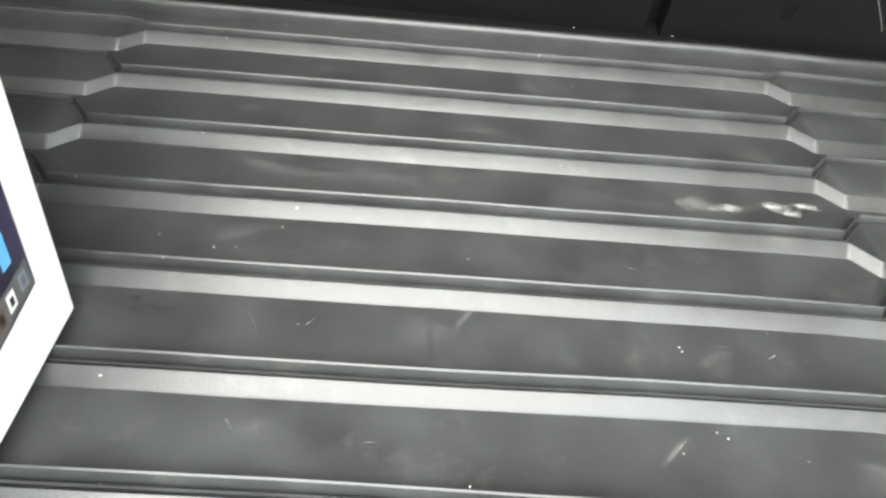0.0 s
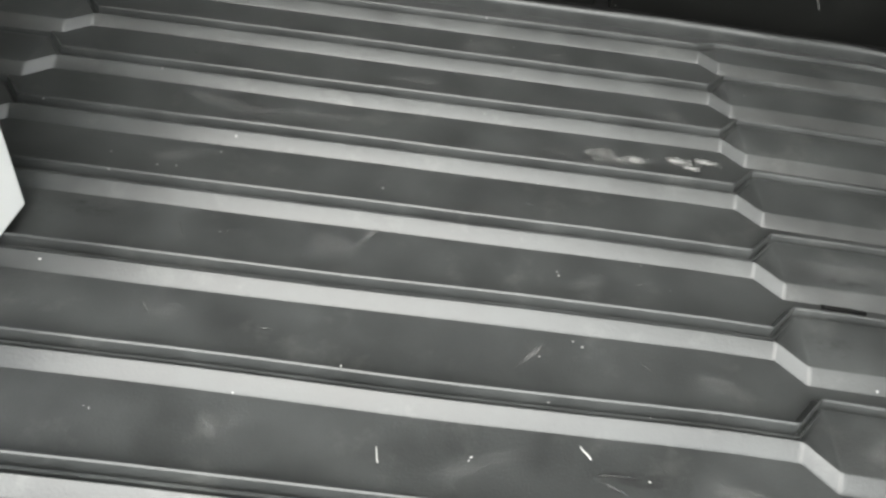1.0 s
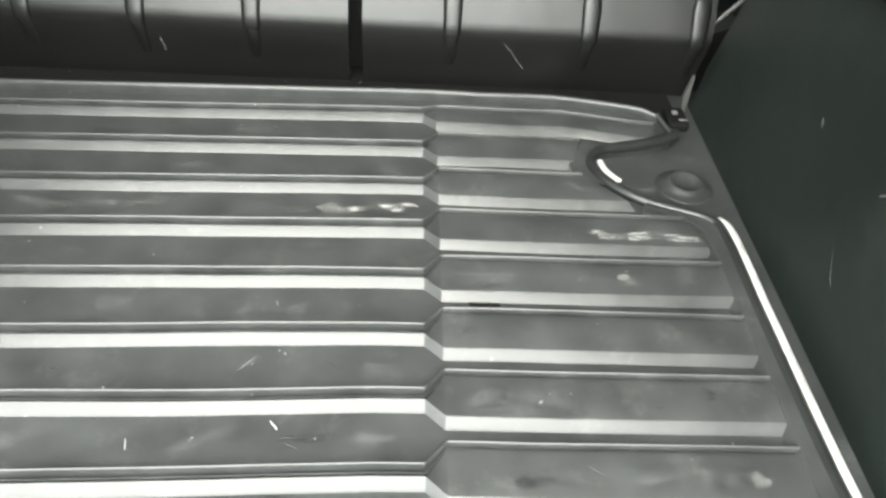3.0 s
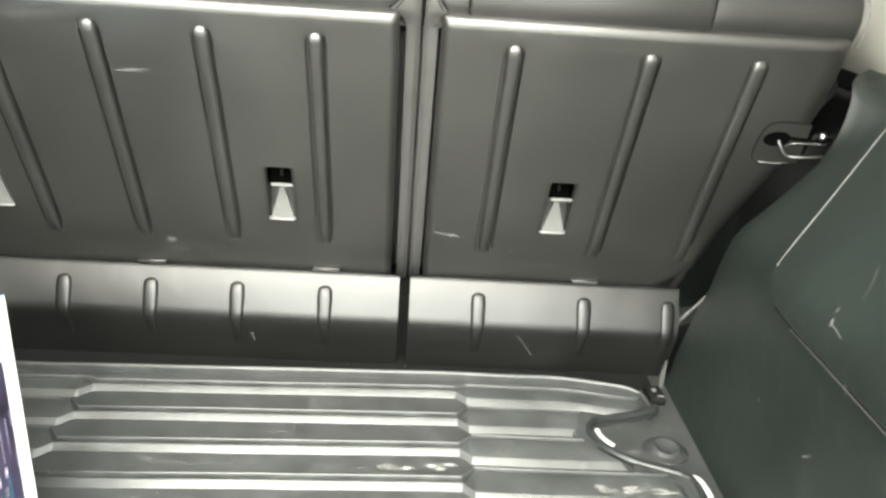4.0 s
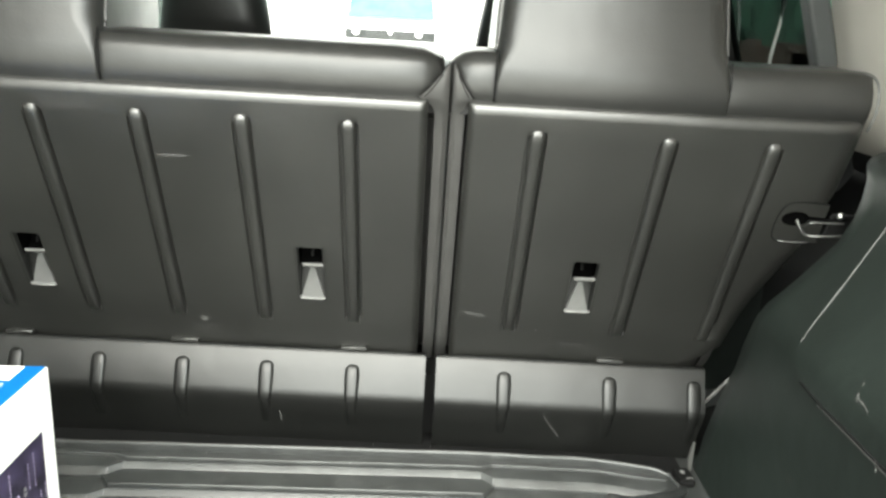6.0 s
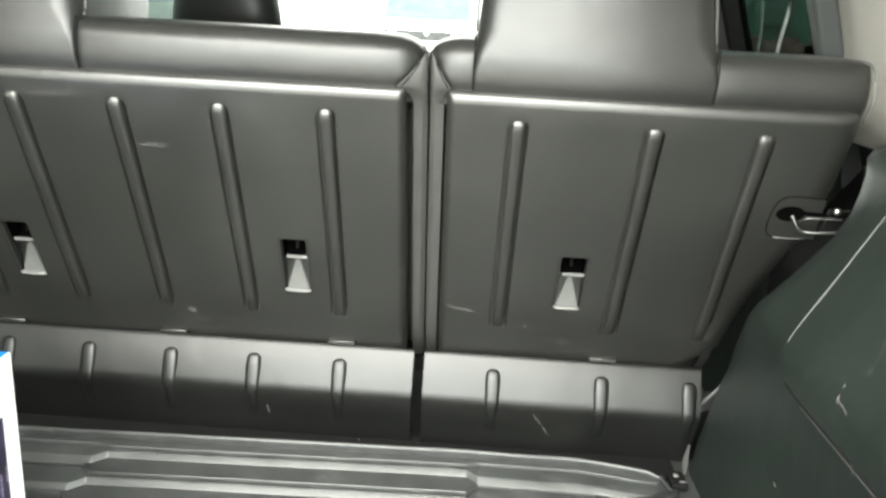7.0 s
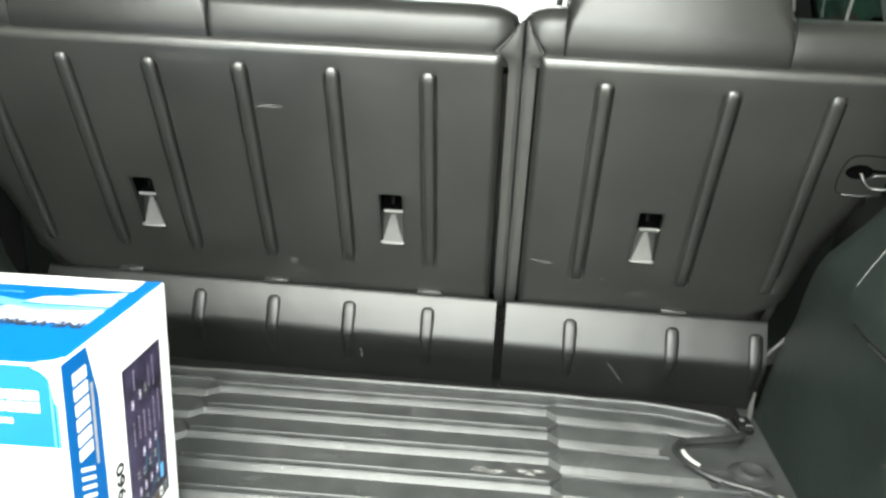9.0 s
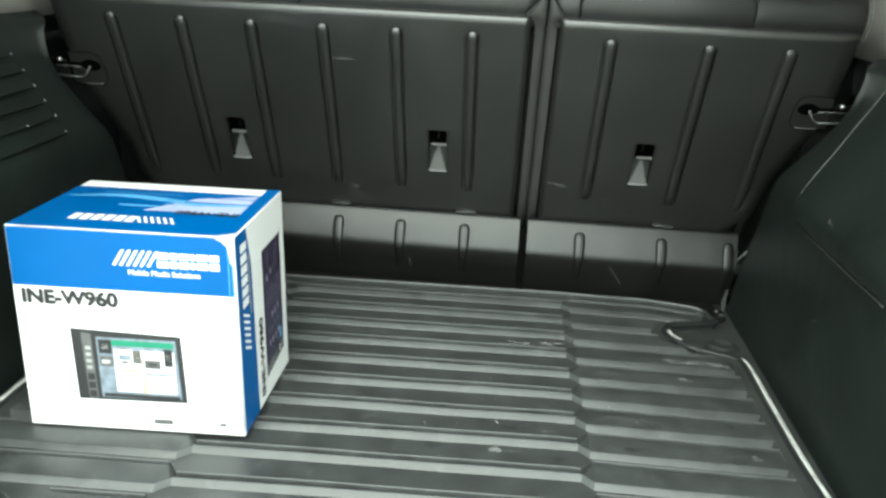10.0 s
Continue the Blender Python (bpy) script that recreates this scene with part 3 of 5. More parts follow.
def seat_roll(x0, x1, round0=0.0, round1=0.0):
    """Padded upper edge between two seams, its ends drawn in."""
    bm = bmesh.new()
    rows = []
    for t in (0, 0.008, 0.02, 0.04, 0.07, 0.15, 0.3, 0.5, 0.7, 0.85, 0.93, 0.96, 0.98, 0.992, 1):
        x = lerp(x0, x1, t)
        d0, d1 = abs(x - x0), abs(x1 - x)
        k = 0.0
        for d, r in ((d0, round0), (d1, round1)):
            if r and d < r:
                k = max(k, 1 - math.sqrt(max(0, 1 - (1 - d / r) ** 2)))
        puff = 0.003 * math.sin(math.pi * t) ** 0.3 if 0 < t < 1 else 0
        rows.append([(x, y + 0.024 * k * (1 if y < -0.1 else -1), z - 0.022 * k * smooth_step(0.55, 0.60, z) + 0.0012 * noise.noise((x * 12, y * 20, z * 20)))
                     for y, z in roll_section(puff)])
    loft(bm, rows)
    return bm


def headrest_bm(x0, x1):
    """Tall padded block that rises out of the upper edge."""
    bm = bmesh.new()
    y = panel_y(0.53)
    sect = []
    for z, back, front in ((0.515, 0.021, 0.19), (0.527, 0.018, 0.19), (0.539, 0.010, 0.20), (0.556, 0.006, 0.21), (0.575, 0.007, 0.225), (0.60, 0.013, 0.245), (0.64, 0.024, 0.255), (0.70, 0.035, 0.255), (0.76, 0.055, 0.24), (0.79, 0.085, 0.21), (0.80, 0.12, 0.17)):
        sect.append((z, y + back, y + front))
    rows = []
    for z, yb, yf in sect:
        inset = 0.012 * smooth_step(0.56, 0.78, z) + 0.03 * smooth_step(0.76, 0.80, z)
        a, b, r = x0 + inset, x1 - inset, lerp(0.004, 0.03, smooth_step(0.555, 0.61, z))
        ring = []
        for cx, cy, a0 in ((b - r, yf - r, 0), (a + r, yf - r, 90), (a + r, yb + r, 180), (b - r, yb + r, 270)):
            for k in range(5):
                ang = radians(a0 + 22.5 * k)
                ring.append((cx + r * math.cos(ang), cy + r * math.sin(ang) - (0.004 if a0 >= 180 else 0), z))
        rows.append(ring)
    loft(bm, rows, closed=True)
    return bm


def flap_section():
    """The hinged filler flap: lower wall, soft bend, upper face tipped up."""
    return [(-0.006, -0.008), (-0.014, 0.025), (-0.0255, 0.064), (-0.0280, 0.073), (-0.0280, 0.080), (-0.0255, 0.087), (-0.0140, 0.1115), (-0.0025, 0.1360), (0.0005, 0.1400), (0.0045, 0.141), (0.0090, 0.138), (0.0090, -0.008)]


FLAP_OUT = Vector((0, -0.88, 0.475))


def flap_bm(x0, x1, cut=0.0):
    bm = bmesh.new()
    rows = []
    for t in (0, 0.1, 0.25, 0.4, 0.55, 0.7, 0.85, 1):
        rows.append([(lerp(x0, x1, t) - (cut * (1 - smooth_step(0.0, 0.09, z)) if t == 1 else 0), y + 0.0008 * noise.noise((t * 7, x0 * 9, z * 8)), z) for y, z in flap_section()])
    loft(bm, rows)
    return bm


def anchor_parts(x, seat):
    """Tether anchor: open cup, steel bar and pale guide ramp."""
    bm = bmesh.new()
    w, lo, hi = POCKET
    # the floor of the cup slopes inwards from its lower lip, then drops into a deep slot
    profile = ((lo, 0.002), (lo + 0.006, 0.0055), (lo + 0.046, 0.021), (lo + 0.052, 0.034), (hi - 0.004, 0.060), (hi, 0.060))
    rows = [[on_panel(x + s, z, -0.002), on_panel(x + s * 0.97, z, -deep)] for s in (-w, w) for z, deep in profile]
    left, right = rows[:len(profile)], rows[len(profile):]
    slot = bmesh.new()
    for i in range(len(profile) - 1):
        shell = bm if i < 2 else slot
        for quad in ((left[i][0], left[i + 1][0], left[i + 1][1], left[i][1]), (right[i][0], right[i][1], right[i + 1][1], right[i + 1][0]), (left[i][1], left[i + 1][1], right[i + 1][1], right[i][1])):
            shell.faces.new([shell.verts.new(p) for p in quad])
    slot.faces.new([slot.verts.new(p) for p in (left[-1][0], right[-1][0], right[-1][1], left[-1][1])])
    for shell in (bm, slot):
        bmesh.ops.remove_doubles(shell, verts=shell.verts, dist=1e-5)
    # recess shade as colour: cup and collar in darker plastic, slot in black
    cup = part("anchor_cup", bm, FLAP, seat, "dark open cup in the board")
    part("anchor_slot", slot, PITCH_BLACK, cup, "slot coloured black for its shade")
    # rounded collar round the mouth
    bm = bmesh.new()
    rows = []
    mid = 0.5 * (lo + hi)
    for half_w, half_h, r, off in ((w + 0.0030, 0.5 * (hi - lo) + 0.0030, 0.0080, 0.0002), (w + 0.0012, 0.5 * (hi - lo) + 0.0012, 0.0072, -0.0004), (w - 0.0008, 0.5 * (hi - lo) - 0.0008, 0.0068, -0.0024), (w - 0.0022, 0.5 * (hi - lo) - 0.0022, 0.0062, -0.0060)):
        rows.append([on_panel(x + sx * (half_w - r) + r * math.cos(radians(a)), mid + sz * (half_h - r) + r * math.sin(radians(a)), off)
                     for sx, sz, a0 in ((1, 1, 0), (-1, 1, 90), (-1, -1, 180), (1, -1, 270)) for a in (a0, a0 + 22.5, a0 + 45, a0 + 67.5, a0 + 90)])
    loft(bm, rows, closed=True, caps=False)
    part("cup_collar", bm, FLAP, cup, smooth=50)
    bm = bmesh.new()
    loft(bm, [[on_panel(x + s, z, off) for z, off in ((0.2822, -0.0075), (0.2825, -0.0055), (0.2865, -0.0030), (0.2885, -0.0040), (0.2880, -0.0065))] for s in (-0.0115, 0.0180)], closed=True)
    part("anchor_bar", bm, FOOT, cup, "thin bright flat bar")
    bm = bmesh.new()
    loft(bm, [[on_panel(x - h, z, off), on_panel(x + h, z, off), on_panel(x + h, z - 0.002, off - 0.008), on_panel(x - h, z - 0.002, off - 0.008)]
              for h, z, off in ((0.0168, 0.2320, -0.0005), (0.0148, 0.2370, -0.0030), (0.0105, 0.2500, -0.0078), (0.0022, 0.2760, -0.0168))], closed=True)
    part("guide_ramp", bm, RAMP, cup, "pale tapered plastic guide")
    foot = tube([on_panel(x - 0.0172, 0.2335, -0.0012), on_panel(x - 0.0150, 0.2335, 0.0010), on_panel(x, 0.2335, 0.0014), on_panel(x + 0.0150, 0.2335, 0.0010), on_panel(x + 0.0172, 0.2335, -0.0012)], 0.0025, 8)
    part("guide_foot", foot, FOOT, cup, "bright rounded foot of the guide", smooth=180)
    part("slot_pin", tube([on_panel(x, 0.289, -0.020), on_panel(x, 0.301, -0.026)], 0.0022, 8), CAVITY, cup, smooth=180)


def rear_seat(name, label, x_in, side, anchors, ribs, flap_x, roll_spans, head_span, body_x):
    seat = thing(name, label, "car seat", group="folding rear seat backs")
    board = part("back_board", back_panel_bm(x_in, side, anchors, ribs), PLASTIC, seat, "black grained plastic board with scuffs", smooth=50)
    even = board.modifiers.new("even_shading", "WEIGHTED_NORMAL")
    even.weight, even.keep_sharp = 100, True
    # upholstered body behind the board
    bm = bmesh.new()
    b0, b1 = body_x
    rows = []
    for x, deep, e in ((b0, 0, 0.006), (b0 + 0.006, 0, 0), (b0 + 0.0165, 0, 0), (b0 + 0.0170, 0.055, 0), (b1 - 0.0170, 0.055, 0), (b1 - 0.0165, 0, 0), (b1 - 0.006, 0, 0), (b1, 0, 0.006)):
        rows.append([(x, panel_y(z) + off + e + deep * (z < 0.52), z) for z, off in ((0.10, 0.05), (0.135, 0.036), (0.20, 0.024), (0.50, 0.024), (0.525, 0.022))] +
                    [(x, panel_y(0.525) + 0.17, 0.525), (x, panel_y(0.14) + 0.17, 0.10)])
    loft(bm, rows)
    part("upholstered_body", bm, SIDE_CLOTH, seat, "grey vinyl seat side beside the board")
    for a, b, ra, rb in roll_spans:
        part("padded_edge", seat_roll(a, b, ra, rb), LEATHER, seat, "smooth black leather roll", smooth=60)
    # thin pale line round the outer end of the padded edge
    end = max(b for a, b, ra, rb in roll_spans) if side > 0 else min(a for a, b, ra, rb in roll_spans)
    trim_y = panel_y(0.53)
    run = spline([(end, trim_y + u, z) for u, z in ((0.022, 0.522), (0.012, 0.540), (0.010, 0.556), (0.014, 0.571), (0.024, 0.582), (0.045, 0.588), (0.08, 0.589))], 4)
    part("end_line", tube(run, 0.0016, 6), RAMP, seat, "thin pale line at the end of the padded edge", smooth=180)
    part("headrest", headrest_bm(*head_span), LEATHER, seat, "tall smooth black leather headrest block", smooth=60)
    # folded vinyl gusset over the inner upper corner
    gx = -side
    wide = 1.0 if side < 0 else 0.70
    tip = max(body_x) if side < 0 else min(body_x)
    y = panel_y(0.53)
    flare = [(0.490, 0.0165), (0.512, 0.0166), (0.518, 0.0178), (0.523, 0.0200), (0.528, 0.0250), (0.532, 0.0320), (0.5345, 0.0370), (0.540, 0.0305), (0.547, 0.0235), (0.556, 0.0155), (0.566, 0.0080), (0.574, 0.0030)]
    front = [(0.512, 0.0312), (0.523, 0.0240), (0.528, 0.0180), (0.532, 0.0130), (0.5345, 0.0100), (0.547, 0.0070), (0.556, 0.0068), (0.574, 0.0040)]

    def on_gusset(z, f, lift=0.0):
        u = lerp(0.0005, table(flare, z), f)
        base_y = panel_y(z) + 0.0232 - 0.009 * smooth_step(0.506, 0.530, z) * (1 - 0.6 * smooth_step(0.545, 0.574, z)) + 0.006 * max(0.0, 1 - u / 0.006)
        return (tip - gx * u * (wide if z > 0.530 or side < 0 else lerp(1.0, wide, smooth_step(0.512, 0.530, z))), lerp(base_y, y + table(front, z) - 0.002 if z > 0.512 else base_y, f) - lift, z)

    bm = bmesh.new()
    loft(bm, [[on_gusset(z, f) for f in (0, 0.17, 0.35, 0.5, 0.75, 1)] for z, u in flare], caps=False)
    ext = bmesh.ops.extrude_face_region(bm, geom=list(bm.faces))
    bmesh.ops.translate(bm, verts=[v for v in ext["geom"] if isinstance(v, bmesh.types.BMVert)], vec=(0, 0.006, 0))
    bmesh.ops.recalc_face_normals(bm, faces=bm.faces)
    part("gusset", bm, SIDE_CLOTH, seat, "folded grey vinyl gusset", smooth=40)
    for f, top_z in ((0.99, 0.574), (0.80, 0.562)):
        run = spline([on_gusset(lerp(0.5348, top_z, t), f, 0.0002) for t in (0, 0.25, 0.5, 0.75, 1)], 4)
        part("seam_piping", tube(run, 0.0007, 6), CAVITY, seat, "dark sewn seam", smooth=180)
    for x in head_span:
        y = panel_y(0.53)
        run = spline([(x, y + 0.0175, 0.527), (x, y + 0.0095, 0.539), (x, y + 0.0055, 0.556), (x, y + 0.0065, 0.575), (x, y + 0.0125, 0.592)], 5)
        part("seam_piping", tube(run, 0.0012, 6), CAVITY, seat, "dark sewn seam", smooth=180)
        inward = 1 if x == min(head_span) else -1
        run = spline([(x + inward * inset, y + back + 0.022, z) for z, back, inset in ((0.592, 0.010, -0.001), (0.60, 0.013, -0.0005), (0.64, 0.024, 0.001), (0.70, 0.035, 0.006), (0.76, 0.055, 0.0105))], 4)
        part("edge_piping", tube(run, 0.0018, 6), SIDE_CLOTH, seat, "thin grey piping", smooth=180)
    for x in ribs:
        part("stiffening_rib", rib_bm(on_panel(x, 0.186), on_panel(x, 0.503), OUT, 0.0150, 0.0175, 0.0075, fade=0.05), PLASTIC, seat, smooth=180)
    for a in anchors:
        anchor_parts(a, seat)
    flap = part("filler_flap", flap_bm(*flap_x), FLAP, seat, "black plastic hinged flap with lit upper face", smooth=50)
    f0, f1 = min(flap_x[:2]), max(flap_x[:2])
    for i, x in enumerate(ribs):
        if f0 < x < f1:
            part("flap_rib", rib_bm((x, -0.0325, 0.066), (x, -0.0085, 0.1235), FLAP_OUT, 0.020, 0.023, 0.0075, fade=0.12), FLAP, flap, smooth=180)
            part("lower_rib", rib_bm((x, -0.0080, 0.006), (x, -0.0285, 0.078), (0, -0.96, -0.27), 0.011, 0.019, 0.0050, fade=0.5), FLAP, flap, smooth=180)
            # every second rib has a hinge tab above it
            if i % 2 == 0:
                continue
            bm = bmesh.new()
            add_box(bm, (x - 0.02, -0.001, 0.1415), (x + 0.02, 0.012, 0.1475))
            bevelled(part("hinge_tab", bm, PLASTIC, flap, "small plastic hinge tab"), 0.001, 1)
    return seat


seat_wide = rear_seat("rear_seat_back", "wide folding rear seat back, black leather over ribbed plastic board", -0.022, -1, ANCHORS[:2], RIBS[:6],
                      (-0.008, mirror_x(0.412), -0.0), [(-0.404, -0.004, 0.0, 0.05), (mirror_x(0.505), -0.672, 0.012, 0.0)],
                      (-0.672, -0.404), (mirror_x(0.437), 0.0025))
seat_narrow = rear_seat("rear_seat_back", "narrow folding rear seat back, black leather over ribbed plastic board", 0.026, 1, ANCHORS[2:], RIBS[6:],
                        (0.008, 0.412, 0.003), [(0.001, 0.055, 0.04, 0.0), (0.328, 0.505, 0.0, 0.012)], (0.055, 0.328), (0.0055, 0.437))


# block added behind the flaps; its black colour stands for the gap's shade
single("gap_block", box_bm((MID - 0.60, 0.03, -0.0095), (MID + 0.60, 0.20, 0.095)), CAVITY, "near-black block added behind the flaps to darken their gap", "seat base", kind="structure")


# ---- side linings ----
def lining_end(z):
    """Where the lining stops beside the reclined seat back."""
    return table([(-0.02, -0.020), (0.05, -0.030), (0.148, -0.066), (0.187, -0.090), (0.236, -0.105), (0.286, -0.130), (0.325, -0.143), (0.366, -0.150), (0.400, -0.155), (0.430, -0.137), (0.466, -0.097), (0.49, -0.045)], z)


def lining_x(y, z):
    """Half width of the load space lining at a place."""
    h = table([(-0.02, 0.577), (0.0, 0.578), (0.03, 0.5795), (0.08, 0.581), (0.15, 0.583), (0.285, 0.584), (0.30, 0.591), (0.32, 0.605), (0.35, 0.627), (0.42, 0.675), (0.48, 0.716), (0.488, 0.745), (0.492, 0.82)], z)
    end = lining_end(z)
    h += 0.12 * smooth_step(end - 0.012, end + 0.022, y) * smooth_step(-0.02, 0.05, z)
    h += 0.02 * smooth_step(-0.55, -0.9, y)
    return h


def side_lining(side):
    name = "side_lining"
    who = thing(name, "dark grained plastic side lining with " + ("raised cover panel" if side > 0 else "moulded louvres") + ", dusty", "side lining", group="load space linings")
    zs = [-0.012, 0.0, 0.015, 0.03, 0.05, 0.08, 0.11, 0.15, 0.19, 0.23, 0.26, 0.28, 0.30, 0.32, 0.34, 0.36, 0.39, 0.42, 0.44, 0.46, 0.475, 0.483, 0.488, 0.492]
    bm = bmesh.new()
    steps = [("back", k / 24) for k in range(25)] + [("edge", k / 8) for k in range(1, 9)]
    rows, hidden = [], []
    for zone, t in steps + [("front", k / 6) for k in range(7)]:
        row = []
        for z in zs:
            e = lining_end(z)
            y = {"back": lerp(table([(0.0, -0.90), (0.25, -0.80), (0.49, -0.70)], z), e - 0.013, t), "edge": lerp(e - 0.013, e + 0.024, t), "front": lerp(e + 0.024, 0.12, t)}[zone]
            row.append((MID + side * lining_x(y, z), y, z))
        (hidden if zone == "front" else rows).append(row)
    loft(bm, rows, caps=False)
    part("lining_wall", bm, TRIM, who, smooth=60)
    # the lining carried on in near-black: shade beside the seat as colour
    bm = bmesh.new()
    loft(bm, hidden, caps=False)
    part("lining_return", bm, CAVITY, who, "lining return coloured near-black for the shade beside the seat", smooth=60)
    if side > 0:
        front = [(0.262, -0.305), (0.266, -0.292), (0.272, -0.281), (0.282, -0.274), (0.292, -0.270), (0.487, -0.219)]
        bm = bmesh.new()
        rows = []
        for z in (0.252, 0.258, 0.262, 0.266, 0.272, 0.282, 0.292, 0.31, 0.33, 0.36, 0.39, 0.42, 0.45, 0.475, 0.487):
            f = table(front, z)
            deep = {0.252: -0.002, 0.258: 0.007}.get(z, 0.011)
            ys = [lerp(f, -0.71, q) for q in (0, 0.004, 0.012, 0.05, 0.15, 0.3, 0.5, 0.75, 1)]
            rows.append([(MID + lining_x(f, z) + 0.002, f + 0.004, z)] + [(MID + lining_x(y, z) - (deep * (0.6 if k == 0 else 1)), y, z) for k, y in enumerate(ys)])
        loft(bm, rows, caps=False)
        part("cover_panel", bm, TRIM, who, "raised dark cover panel with pale seam", smooth=40)
        line = [(MID + lining_x(table(front, z), z) - 0.0112 + 0.0016 * smooth_step(0.325, 0.298, z), table(front, z) - 0.002, z) for z in (0.298, 0.305, 0.315, 0.33, 0.37, 0.41, 0.45, 0.480)]
        part("seam_edge", tube(spline(line, 4), 0.0010, 6), SEAM, who, "pale thin seam edge", smooth=180)
        # shadow under the cover and highlight below it, drawn as coloured tubes
        fold = [(MID + lining_x(y, 0.262) - 0.0098, y, 0.2605 + 0.003 * smooth_step(-0.33, -0.29, y)) for y in (-0.60, -0.52, -0.45, -0.39, -0.34, -0.30)]
        part("crease", tube(spline(fold, 4), 0.0022, 6), CAVITY, who, "thin near-black line for the shadow under the cover panel", smooth=180)
        part("fold_highlight", tube(spline([(x + 0.0010, y, z - 0.0045) for x, y, z in fold[:-1]], 4), 0.0013, 6), SIDE_CLOTH, who, "dull pale line for the highlight below the cover panel", smooth=180)
    else:
        for k, (y, z) in enumerate(((-0.253, 0.433), (-0.252, 0.409), (-0.254, 0.385), (-0.256, 0.362), (-0.258, 0.339), (-0.263, 0.315))):
            rows = []
            for j in range(15):
                yy = lerp(y, -0.69, j / 14)
                zz = z
                hh = 0.0085 if j else 0.0035
                x = MID - lining_x(yy, zz)
                rows.append([(x - 0.014, yy, zz + 0.016), (x - 0.005 + hh * 0.5, yy, zz + 0.010), (x + hh, yy, zz + 0.001), (x + hh * 0.9, yy, zz - 0.001), (x - 0.004, yy, zz - 0.003)])
            bm = bmesh.new()
            loft(bm, rows)
            part("louvre", bm, TRIM, who, smooth=30)
            x = MID - lining_x(y, z)
            bm = bmesh.new()
            bmesh.ops.create_icosphere(bm, subdivisions=2, radius=0.0026, matrix=Matrix.Translation((x + 0.0062, y - 0.004, z + 0.003)))
            part("louvre_tip", bm, RAMP, who, "pale dot at the louvre end", smooth=180)
            if k == 4:
                bm = bmesh.new()
                bmesh.ops.create_icosphere(bm, subdivisions=2, radius=0.0026, matrix=Matrix.Translation((x + 0.0085, -0.344, z + 0.002)))
                part("louvre_tip", bm, RAMP, who, "pale dot at the louvre end", smooth=180)
    return who


right_lining = side_lining(1)
side_lining(-1)


def lining_mark(points, width, raised=0.0):
    """A pale scrape on the right lining, from (y, z) points."""
    bm = bmesh.new()
    rows = [[(MID + lining_x(y, z + d) - 0.0006 - raised, y, z + d) for d in (-width / 2, width / 2)] for y, z in points]
    loft(bm, rows, caps=False)
    part("scrape", bm, SCUFF, right_lining, "pale scrape", smooth=None)


lining_mark([(-0.299, 0.145), (-0.302, 0.142), (-0.304, 0.138)], 0.004)
lining_mark([(-0.408, 0.146), (-0.413, 0.150), (-0.418, 0.152), (-0.421, 0.158)], 0.0025)
lining_mark([(-0.394, 0.078), (-0.398, 0.070), (-0.403, 0.062), (-0.411, 0.055)], 0.002)
for marks, wide in ((((-0.399, 0.300), (-0.402, 0.297), (-0.405, 0.294)), 0.005), (((-0.405, 0.296), (-0.414, 0.2955), (-0.426, 0.293)), 0.0014), (((-0.394, 0.309), (-0.397, 0.306)), 0.003), (((-0.458, 0.262), (-0.461, 0.257), (-0.463, 0.252)), 0.004)):
    lining_mark(marks, wide, 0.0115)
lining_mark([(-0.388, 0.352), (-0.400, 0.340), (-0.408, 0.325), (-0.408, 0.312)], 0.0012, 0.0115)
lining_mark([(-0.530, 0.044), (-0.535, 0.041), (-0.538, 0.040)], 0.003)


rod = spline([(0.413, -0.002, 0.080), (0.436, -0.002, 0.108), (0.458, -0.002, 0.136)], 5)
hinge = part("hinge", tube(rod, 0.0028, 8), SEAM, seat_narrow, "grey metal hinge arm beside the flap", smooth=180)
bm = bmesh.new()
loft(bm, [[(x0, -0.040, z), (x1, -0.038, z), (x1, -0.034, z), (x0, -0.036, z)] for x0, x1, z in ((0.397, 0.401, -0.0098), (0.393, 0.4015, 0.008), (0.3945, 0.401, 0.018), (0.3985, 0.401, 0.037))], closed=True)
part("hinge_foot", bm, SEAM, hinge)

